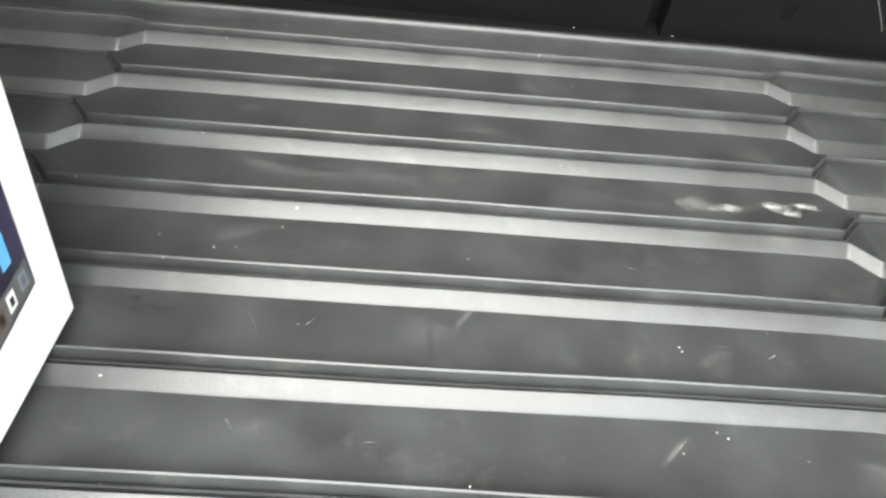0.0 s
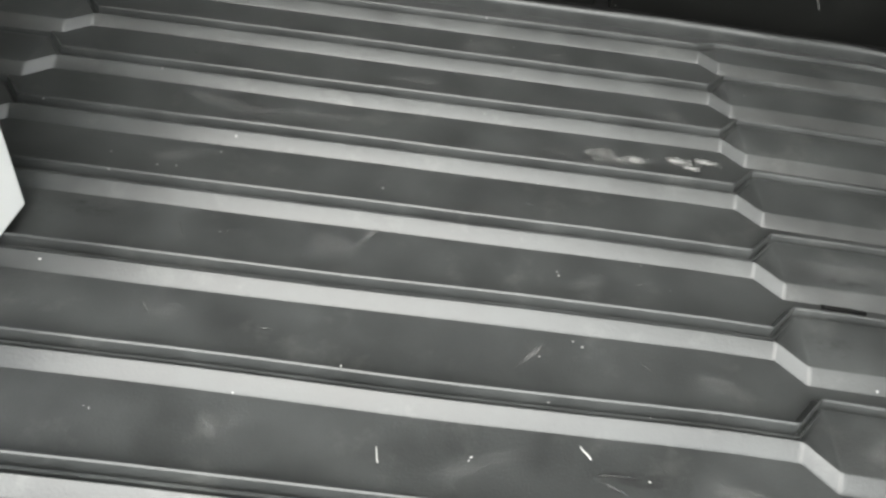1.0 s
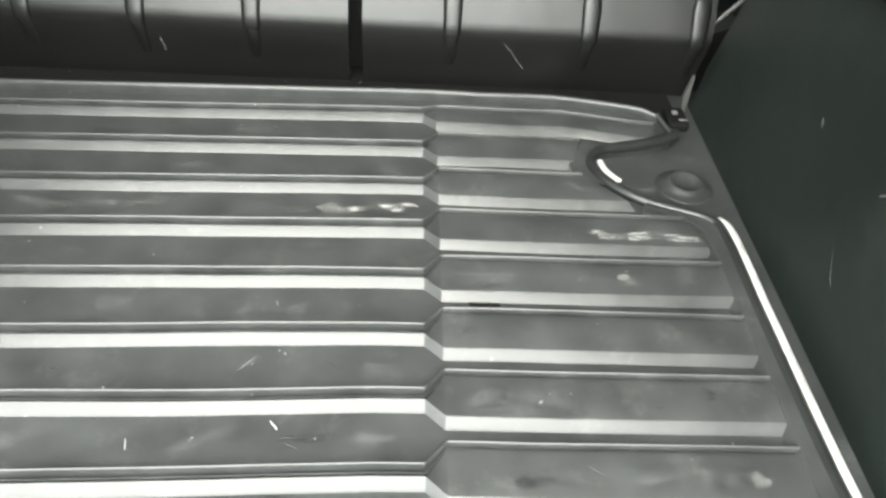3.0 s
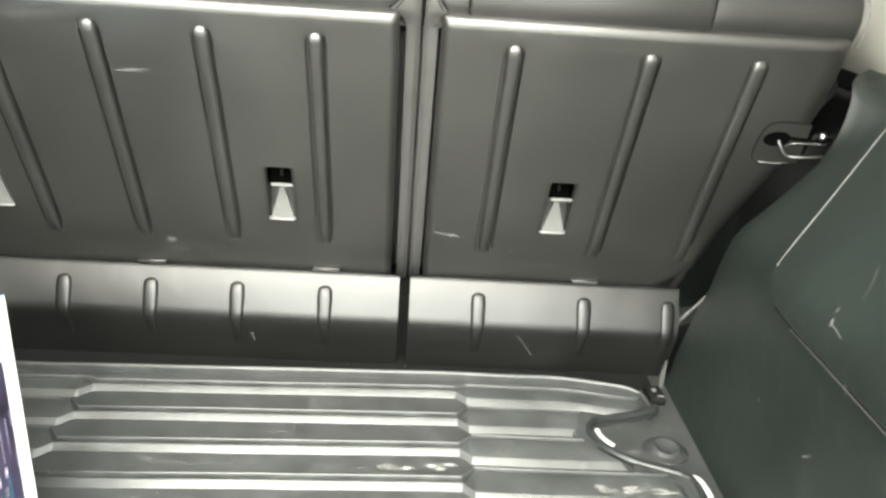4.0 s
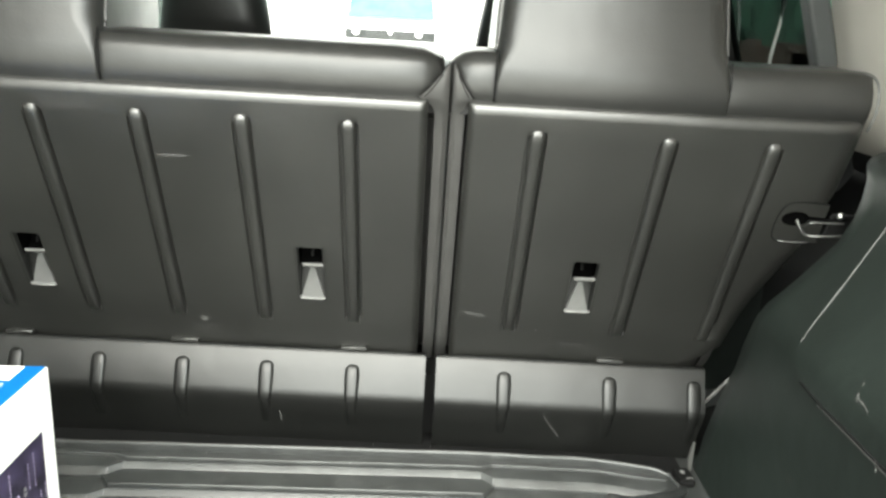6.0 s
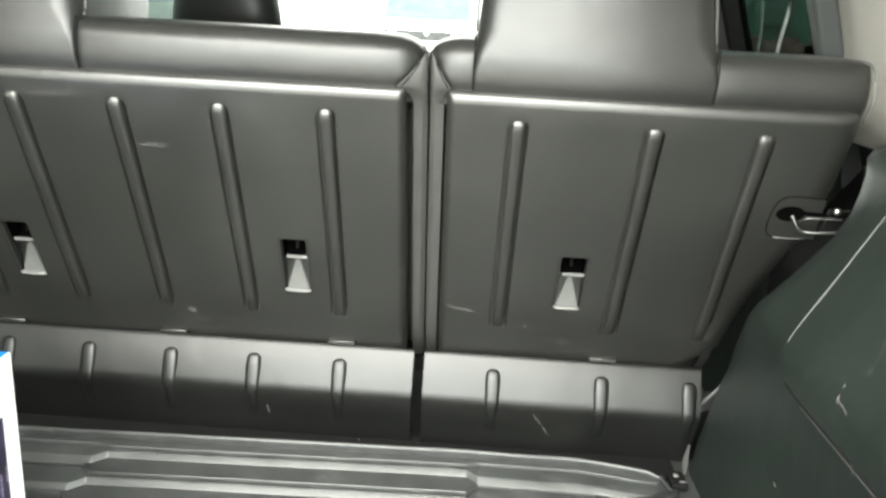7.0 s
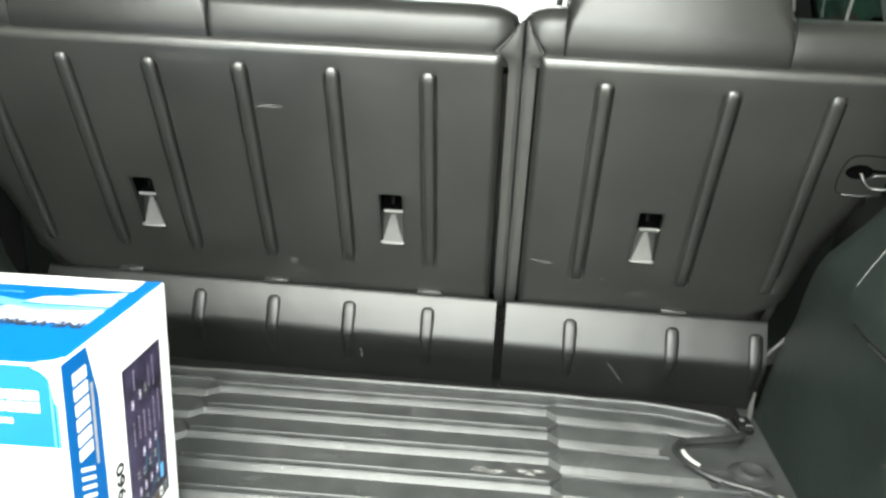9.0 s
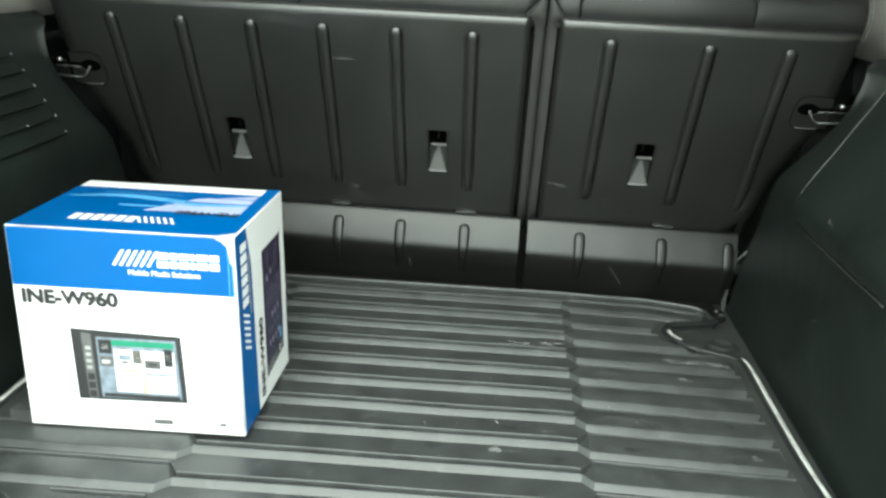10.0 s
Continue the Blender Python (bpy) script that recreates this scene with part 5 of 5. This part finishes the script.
def ribbon(points, width):
    """A curved band of even width."""
    line = [Vector(p) for p in spline([(u * BD, v * BH, 0) for u, v in points], 5)]
    left, right = [], []
    for k, p in enumerate(line):
        d = (line[min(k + 1, len(line) - 1)] - line[max(k - 1, 0)]).normalized() * (width / 2)
        left.append(((p.x - d.y) / BD, (p.y + d.x) / BH))
        right.append(((p.x + d.y) / BD, (p.y - d.x) / BH))
    return [left + right[::-1]]


# pictured screen with rows of icons and lines of small print running up the side
on_side([[(0.488, 0.112), (0.886, 0.142), (0.888, 0.80), (0.488, 0.80)]], "side_screen", NIGHT_INK, 0.0005, "dark pictured screen with small icons")
on_side([[(0.494, 0.120), (0.880, 0.148), (0.876, 0.203), (0.498, 0.178)]], "side_screen_bar", GREY_INK, 0.0008)
for u, v, ink in ((0.517, 0.146, PALE_INK), (0.573, 0.152, PALE_INK), (0.626, 0.156, PALE_INK), (0.690, 0.163, SCREEN_INK), (0.740, 0.167, TAN_PRINT), (0.789, 0.171, WHITE_CARD), (0.845, 0.176, SCREEN_INK)):
    on_side([rect(u - 0.016, v - 0.016, u + 0.016, v + 0.017)], "side_button", ink, 0.0011)
    on_side([rect(u - 0.008, v - 0.008, u + 0.007, v + 0.009)], "side_button", DARK_INK if ink is WHITE_CARD or ink is TAN_PRINT else GREY_INK, 0.0014)
on_side(ribbon([(0.780, 0.425), (0.790, 0.37), (0.790, 0.315), (0.778, 0.276), (0.735, 0.243), (0.680, 0.217), (0.620, 0.203), (0.560, 0.194)], 0.0036), "side_swirl", SWIRL_INK, 0.0008, "blue-green curved glow")
on_side(ribbon([(0.660, 0.410), (0.658, 0.37), (0.654, 0.335), (0.640, 0.31)], 0.0030), "side_swirl", SWIRL_INK, 0.0008)
on_side(ribbon([(0.735, 0.375), (0.728, 0.34), (0.715, 0.315)], 0.0022), "side_swirl", SWIRL_INK, 0.0008)
on_side([rect(0.795, 0.224, 0.830, 0.286)], "side_icon", CYAN_INK, 0.0011)
for u, v in ((0.633, 0.278), (0.696, 0.281), (0.761, 0.289), (0.770, 0.428), (0.704, 0.423), (0.640, 0.418), (0.575, 0.274), (0.560, 0.640), (0.640, 0.655)):
    on_side([[(u - 0.013, v - 0.019), (u + 0.012, v - 0.023), (u + 0.016, v + 0.014), (u - 0.007, v + 0.020)]], "side_icon", LILAC_INK, 0.0011)
    on_side([rect(u - 0.003, v - 0.006, u + 0.007, v + 0.006)], "side_icon", WHITE_CARD, 0.0014)
# upright figures too small to read
for u, v, n in ((0.753, 0.358, 2), (0.693, 0.351, 2), (0.628, 0.340, 2), (0.765, 0.234, 1), (0.639, 0.228, 1), (0.570, 0.345, 2), (0.700, 0.660, 2)):
    for k in range(n):
        c = v + (k - (n - 1) / 2) * 0.019
        on_side([rect(u - 0.010, c - 0.006, u - 0.006, c + 0.007), rect(u - 0.001, c - 0.006, u + 0.002, c + 0.007), rect(u + 0.007, c - 0.006, u + 0.011, c + 0.007), rect(u - 0.006, c - 0.006, u + 0.007, c - 0.003)], "side_figure", PALE_INK, 0.0011)
rnd = random.Random(4)
for u, v0, v1 in ((0.826, 0.470, 0.600), (0.773, 0.462, 0.585), (0.720, 0.470, 0.560), (0.667, 0.470, 0.585), (0.614, 0.480, 0.570), (0.560, 0.470, 0.560), (0.874, 0.392, 0.455), (0.870, 0.560, 0.620), (0.790, 0.640, 0.760), (0.740, 0.650, 0.740), (0.590, 0.690, 0.770)):
    v = v0
    while v < v1:
        dv = rnd.uniform(0.006, 0.016)
        on_side([rect(u - 0.005, v, u + 0.004, v + dv)], "side_small_print", LILAC_INK, 0.0011)
        v += dv + 0.004
printed("worn_patch", [[(BW - 0.0024, BH - 0.0024), (BW - 0.024, BH - 0.0024), (BW - 0.015, BH - 0.006), (BW - 0.008, BH - 0.013), (BW - 0.005, BH - 0.034), (BW - 0.0024, BH - 0.036)]], WORN_CARD, "front", 0.0008, "white worn corner")
printed("worn_patch", [[(BW - 0.0024, 0.0024), (BW - 0.0024, 0.016), (BW - 0.007, 0.009), (BW - 0.013, 0.006), (BW - 0.022, 0.0024)]], WORN_CARD, "top", 0.0008, "white worn corner")
part("worn_corner", tube([(-0.001, -0.001, 0.01), (-0.001, -0.001, BH - 0.012)], 0.0009, 6), WORN_CARD, carton, smooth=180)
part("worn_corner", tube([(-BW + 0.012, 0.0005, BH - 0.0005), (-0.010, 0.0005, BH - 0.0005)], 0.0009, 6), WORN_CARD, carton, smooth=180)

# the card leans a little, out of square
LEAN = Matrix(((1, 0, -0.042, 0), (0.050, 1, 0.075, 0), (0, 0, 1, 0), (0, 0, 0, 1)))
for ob in carton.children:
    ob.data.transform(LEAN)

# ---- scuffs on the mat and seats ----
for x, y, rx, ry, film in ((-0.014, -0.262, 0.014, 0.010, MUD_FILM), (-0.010, -0.260, 0.011, 0.008, MUD_FILM), (-0.003, -0.265, 0.012, 0.005, STREAK_FILM), (0.012, -0.263, 0.013, 0.006, STREAK_FILM),
                           (0.046, -0.257, 0.014, 0.007, STREAK_FILM), (0.054, -0.262, 0.012, 0.006, STREAK_FILM), (0.066, -0.254, 0.014, 0.006, STREAK_FILM)):
    mat_film(x, y, rx, ry, film, "dried_smear", "pale dried smear")
for x, y, rx, ry, film, turn in ((0.246, -0.297, 0.014, 0.007, MUD_FILM, -16), (0.258, -0.302, 0.016, 0.006, MUD_FILM, 4), (0.252, -0.304, 0.012, 0.004, STREAK_FILM, -8), (0.284, -0.296, 0.018, 0.004, STREAK_FILM, 6), (0.286, -0.301, 0.019, 0.004, STREAK_FILM, 0),
                                 (0.279, -0.304, 0.014, 0.0035, STREAK_FILM, -3), (0.318, -0.297, 0.015, 0.0035, STREAK_FILM, 4), (0.330, -0.300, 0.017, 0.0035, STREAK_FILM, -3), (0.322, -0.304, 0.016, 0.003, STREAK_FILM, 0), (0.338, -0.302, 0.010, 0.006, MUD_FILM, 0)):
    mat_film(x, y, rx, ry, film, "dried_smear", "pale dried smear", 0.0082, turn)
# a small square of dried dirt, a scraped patch and other smudges
mat_film(-0.032, -0.583, 0.0135, 0.0105, MUD_FILM, "dried_smear", "small square dried patch", turn=3)
for x, y, rx, ry in ((-0.010, -0.583, 0.020, 0.009), (0.043, -0.462, 0.022, 0.010), (0.044, -0.527, 0.026, 0.012), (-0.264, -0.269, 0.018, 0.014), (-0.178, -0.399, 0.022, 0.016), (-0.19, -0.395, 0.012, 0.02), (-0.095, -0.345, 0.02, 0.01), (-0.16, -0.60, 0.02, 0.014)):
    mat_film(x, y, rx, ry, DUST_FILM, "faint_mark", "faint dusty mark")
mat_film(0.316, -0.562, 0.013, 0.011, RUB_FILM, "dried_smear", "pale dried smear", 0.0082, -45)
mat_film(0.258, -0.357, 0.009, 0.006, MUD_FILM, "dried_smear", "pale dried smear", 0.0082)
for x, y, rx, ry in ((0.186, -0.501, 0.022, 0.016), (0.165, -0.497, 0.012, 0.012), (0.300, -0.487, 0.014, 0.009), (0.135, -0.372, 0.02, 0.008), (0.155, -0.565, 0.03, 0.014), (0.13, -0.493, 0.02, 0.015), (0.11, -0.428, 0.02, 0.012)):
    mat_film(x, y, rx, ry, DARK_FILM, "damp_mark", "dark damp mark", 0.0081)
for x, y, rx, ry in ((-0.01, -0.527, 0.03, 0.008), (-0.115, -0.589, 0.02, 0.01), (0.055, -0.592, 0.02, 0.012), (-0.33, -0.395, 0.03, 0.016)):
    mat_film(x, y, rx, ry, DARK_FILM, "damp_mark", "dark damp mark")
rnd = random.Random(77)
for k in range(16):
    mat_film(rnd.uniform(-0.34, 0.05), K8 + PITCH * rnd.randrange(0, 7) + 0.045 - 0.006, rnd.uniform(0.015, 0.045), rnd.uniform(0.007, 0.016), DUST_FILM, "faint_mark", "faint dusty mark", 0.00045, rnd.uniform(-25, 25))
for k in range(14):
    mat_film(rnd.uniform(0.12, 0.33), K8 + PITCH * rnd.randrange(0, 6) + 0.010, rnd.uniform(0.015, 0.04), rnd.uniform(0.008, 0.015), DUST_FILM, "faint_mark", "faint dusty mark", 0.0080, rnd.uniform(-20, 20))
# a slit cut into one bar, with a scraped pale edge above it
part("slit", tube([(0.118, -0.3885, 0.0008), (0.124, -0.3890, 0.0010), (0.134, -0.3887, 0.0010), (0.145, -0.3890, 0.0008)], 0.0019, 6, flat=0.6), CAVITY, mat_thing, "short dark slit", smooth=180)
part("scraped_edge", film_patch(lambda u, v: (0.132 + u, -0.3815 + v, 0.0048 + v * 0.88), 0.018, 0.0036, 0, 2), DUST_FILM, mat_thing, "pale scraped edge", smooth=None)

# pale lint and short scratches on the mat
for x, y, length, turn, thick in ((-0.132, -0.535, 0.008, 105, 0.00030), (-0.031, -0.517, 0.009, -55, 0.00045), (0.167, -0.497, 0.003, 20, 0.00035)):
    z = 0.0082 if x > 0.1 else 0.0007
    lint = tube([(x + d * length * math.cos(radians(turn)), y + d * length * math.sin(radians(turn)) + 0.0006 * math.sin(d * 5), z) for d in (-0.5, -0.2, 0.1, 0.3, 0.5)], thick, 6)
    single("lint", lint, PALE_EDGE, "short white thread of lint on the mat", "lint", group="lint on the mat", smooth=180)
mat_film(-0.059, -0.459, 0.016, 0.0028, RUB_FILM, "faint_scratch", "faint pale scratch", turn=52)
mat_film(-0.160, -0.380, 0.028, 0.0035, RUB_FILM, "faint_scratch", "faint pale scratch", turn=62)
# fine scratches all over the floor of the mat
rnd = random.Random(31)
for k in range(34):
    wide_field = k % 3 == 0
    x = rnd.uniform(0.12, 0.33) if wide_field else rnd.uniform(-0.35, 0.05)
    y = K8 + PITCH * rnd.randrange(0, 7) + (rnd.uniform(0.002, 0.020) if wide_field else rnd.uniform(0.030, 0.058))
    mat_film(x, y, rnd.uniform(0.004, 0.014), rnd.uniform(0.0005, 0.0010), RUB_FILM, "faint_scratch", "faint pale scratch", 0.0080 if wide_field else 0.0006, rnd.uniform(-70, 70))

# small crumbs lying on the mat
CRUMBS = [(-0.087, -0.529), (-0.157, -0.494), (-0.045, -0.392), (0.167, -0.498), (0.191, -0.489), (-0.082, -0.124),
          (0.262, -0.350), (-0.103, -0.608), (-0.031, -0.611), (0.0, -0.528), (-0.319, -0.070), (-0.402, -0.304), (-0.334, -0.450), (-0.273, -0.324),
          (-0.161, -0.337), (-0.330, -0.367), (-0.044, -0.395), (-0.055, -0.460), (-0.031, -0.449), (-0.296, -0.345), (-0.272, -0.533), (-0.158, -0.492),
          (-0.036, -0.446), (-0.088, -0.531), (-0.322, -0.052), (0.006, -0.050), (-0.079, -0.052)]
bm = bmesh.new()
rnd = random.Random(11)
for k in range(len(CRUMBS) + 14):
    if k < len(CRUMBS):
        x, y, size = *CRUMBS[k], 0.00038 + 0.00034 * rnd.random()
    else:
        x, y, size = rnd.uniform(-0.5, 0.34), rnd.uniform(-0.66, -0.1), 0.0003 + 0.0003 * rnd.random()
    phase = (y - skew(x) - K8) % PITCH
    u0, u1 = (-0.015, 0.041) if x > OUT_R or x < mirror_x(OUT_R) else (0.0, 0.021)
    z = 0.0082 if (phase < u1 or phase > PITCH + u0) and y > -0.62 and y < -0.06 else 0.0006
    if y > -0.06:
        z = 0.0166
    m = Matrix.Translation((x, y, z + size * 0.3)) @ Matrix.Rotation(rnd.uniform(0, 6.3), 4, "Z") @ Matrix.Diagonal((rnd.uniform(0.8, 1.7), 0.8, 0.6, 1))
    bmesh.ops.create_icosphere(bm, subdivisions=1, radius=size, matrix=m)
single("crumbs", bm, PALE_EDGE, "tiny white crumbs scattered over the mat", "crumbs", kind="stuff")


def streak(points, width, off, seat, name="scratch"):
    """A thin worn line on the back board, from (x, z) points."""
    bm = bmesh.new()
    n = len(points)
    rows = []
    for k, (x, z) in enumerate(points):
        w = width * (0.25 + 0.75 * math.sin(math.pi * (k + 0.5) / n))
        rows.append([on_panel(x, z - w / 2, off), on_panel(x, z + w / 2, off)])
    loft(bm, rows, caps=False)
    part(name, bm, SCUFF, seat, "pale scratch", smooth=None)


streak([(-0.3525, 0.4395), (-0.3515, 0.442), (-0.3512, 0.445), (-0.350, 0.4475)], 0.003, 0.0004, seat_wide)
board_film(-0.330, 0.4445, 0.030, 0.0045, RUB_FILM, seat_wide, "rub_mark", "pale rub mark", 3)
board_film(-0.338, 0.4440, 0.016, 0.0022, RUB_FILM, seat_wide, "rub_mark", "pale rub mark", 3)
streak([(-0.262, 0.399), (-0.2605, 0.402), (-0.259, 0.404)], 0.002, 0.0004, seat_wide)
board_film(0.058, 0.2200, 0.030, 0.0045, RUB_FILM, seat_narrow, "rub_mark", "pale rub mark", -9)
streak([(0.036, 0.2235), (0.046, 0.2220), (0.058, 0.2195)], 0.0014, 0.0006, seat_narrow)
for x, z, rx, rz, film, seat in ((-0.430, 0.171, 0.040, 0.012, BOARD_FILM, seat_wide), (-0.262, 0.168, 0.04, 0.012, BOARD_FILM, seat_wide), (-0.33, 0.170, 0.045, 0.012, BOARD_FILM, seat_wide), (-0.334, 0.186, 0.010, 0.010, RUB_FILM, seat_wide),
                                 (-0.20, 0.50, 0.08, 0.02, BOARD_FILM, seat_wide), (-0.45, 0.505, 0.10, 0.016, BOARD_FILM, seat_wide), (0.19, 0.17, 0.07, 0.012, BOARD_FILM, seat_narrow), (0.20, 0.507, 0.12, 0.014, BOARD_FILM, seat_narrow)):
    board_film(x, z, rx, rz, film, seat)

def flap_scratch(points, width, seat):
    """A thin pale scratch on the lower wall of a flap, from (x, z) points."""
    bm = bmesh.new()
    loft(bm, [[(x + d * width, -0.0072 - 0.305 * z, z) for d in (-0.5, 0.5)] for x, z in points], caps=False)
    part("scratch", bm, SCUFF, seat, "pale scratch", smooth=None)


flap_scratch(((0.172, 0.062), (0.181, 0.050), (0.190, 0.037), (0.199, 0.024)), 0.0016, seat_narrow)
flap_scratch(((-0.222, 0.048), (-0.221, 0.040), (-0.220, 0.030)), 0.0016, seat_wide)

# ---- outside ----
# white backdrop that stands for the blown-out daylight ahead
wall = single("backdrop_wall", box_bm((-24, 16.0, GROUND_Z), (18, 16.3, 9)), OUTDOOR_WHITE, "white backdrop added for the blown-out daylight outside", "wall", kind="structure")


def parked_van():
    """White van that faces the yard: tinted windscreen over a grey grille with round lamps."""
    who = thing("parked_van", "white parked van with teal windscreen and grey grille", "van", (-0.865, 13.0, GROUND_Z))
    bm = bmesh.new()
    rows = []
    for y, w, top in ((0.0, 0.80, 0.92), (0.06, 0.84, 1.24), (0.60, 0.84, 1.95), (0.80, 0.82, 2.02), (2.60, 0.82, 2.02), (2.70, 0.80, 1.95)):
        rows.append([(-w, y, 0.32), (-w, y, top - 0.18), (-w + 0.05, y, top - 0.05), (-w + 0.18, y, top), (w - 0.18, y, top), (w - 0.05, y, top - 0.05), (w, y, top - 0.18), (w, y, 0.32)])
    loft(bm, rows, closed=True)
    body = part("body", bm, VAN_WHITE, who, smooth=40)
    bm = bmesh.new()
    loft(bm, [[(x, y - 0.012, z) for x, y, z in ((-0.76, 0.075, 1.315), (0.75, 0.075, 1.33), (0.68, 0.55, 1.90), (-0.69, 0.55, 1.90))], [(x, y + 0.01, z) for x, y, z in ((-0.76, 0.075, 1.315), (0.75, 0.075, 1.33), (0.68, 0.55, 1.90), (-0.69, 0.55, 1.90))]], closed=True)
    screen = part("windscreen", bm, SCREEN_TINT, body, "pale teal windscreen")
    bevelled(part("windscreen_seal", box_bm((-0.78, 0.040, 1.292), (0.77, 0.062, 1.314)), GREY_FRAME, body), 0.006, 2)
    bevelled(part("grille", box_bm((-0.78, -0.03, 0.96), (0.78, 0.0, 1.125)), GRILLE, body, "grey grille"), 0.02, 3)
    for k in range(5):
        part("grille_slat", box_bm((-0.42, -0.042, 0.985 + 0.027 * k), (0.42, -0.031, 0.994 + 0.027 * k)), GREY_FRAME, body)
    for x in (-0.59, 0.0, 0.49):
        r = 0.06 if x else 0.035
        bm = bmesh.new()
        loft(bm, [[(x + r * q * math.cos(a), -0.031 - d, 1.08 + r * q * math.sin(a)) for a in (2 * math.pi * k / 20 for k in range(20))] for q, d in ((1.0, 0.0), (1.0, 0.014), (0.7, 0.024), (0.2, 0.028))], closed=True)
        part("lamp" if x else "badge", bm, VAN_WHITE, body, "round pale lamp" if x else "small round badge", smooth=60)
    bevelled(part("bumper", box_bm((-0.86, -0.10, 0.42), (0.86, 0.0, 0.66)), GRILLE, body, "grey bumper"), 0.03, 3)
    for x in (-0.70, 0.70):
        for y in (0.55, 2.15):
            bm = bmesh.new()
            loft(bm, [[(x + d, y + 0.32 * math.cos(a) * q, 0.32 + 0.32 * math.sin(a) * q) for a in (2 * math.pi * k / 24 for k in range(24))] for d, q in ((-0.09, 0.9), (-0.07, 1.0), (0.07, 1.0), (0.09, 0.9))], closed=True)
            part("wheel", bm, ASPHALT, who, "black wheel", smooth=60)


parked_van()

fence = thing("fence", "low brown wooden fence in front of the hedge", "fence")
for k in range(46):
    y = -1.4 + k * 0.225
    bevelled(part("board", box_bm((2.06, y, GROUND_Z), (2.09, y + 0.21, 0.60 + 0.02 * math.sin(k * 2.3))), FENCE, fence), 0.006, 1)
for z in (-0.4, 0.35):
    part("rail", box_bm((2.092, -1.4, z), (2.13, 8.9, z + 0.08)), FENCE, fence)

# hedge with an uneven face, lower towards the road
bm = bmesh.new()
rows = []
for k in range(81):
    y = -1.5 + 0.13 * k
    top = 0.80 + 1.6 * smooth_step(4.3, 5.2, y) + 0.14 * noise.noise((y * 1.9, 0, 3)) + 0.08 * noise.noise((y * 6.0, 1, 3))
    face = []
    for j in range(25):
        z = lerp(GROUND_Z, top, j / 24)
        face.append((2.32 + 0.10 * noise.noise((y * 3, z * 3, 0)) + 0.06 * noise.noise((y * 9, z * 9, 5)) + 0.18 * (j / 24) ** 4, y, z))
    rows.append(face + [(2.75, y, top - 0.05), (2.75, y, GROUND_Z)])
loft(bm, rows, closed=True)
single("hedge_backdrop", bm, FOLIAGE, "dark green hedge beside the yard", "backdrop", kind="structure", smooth=20)
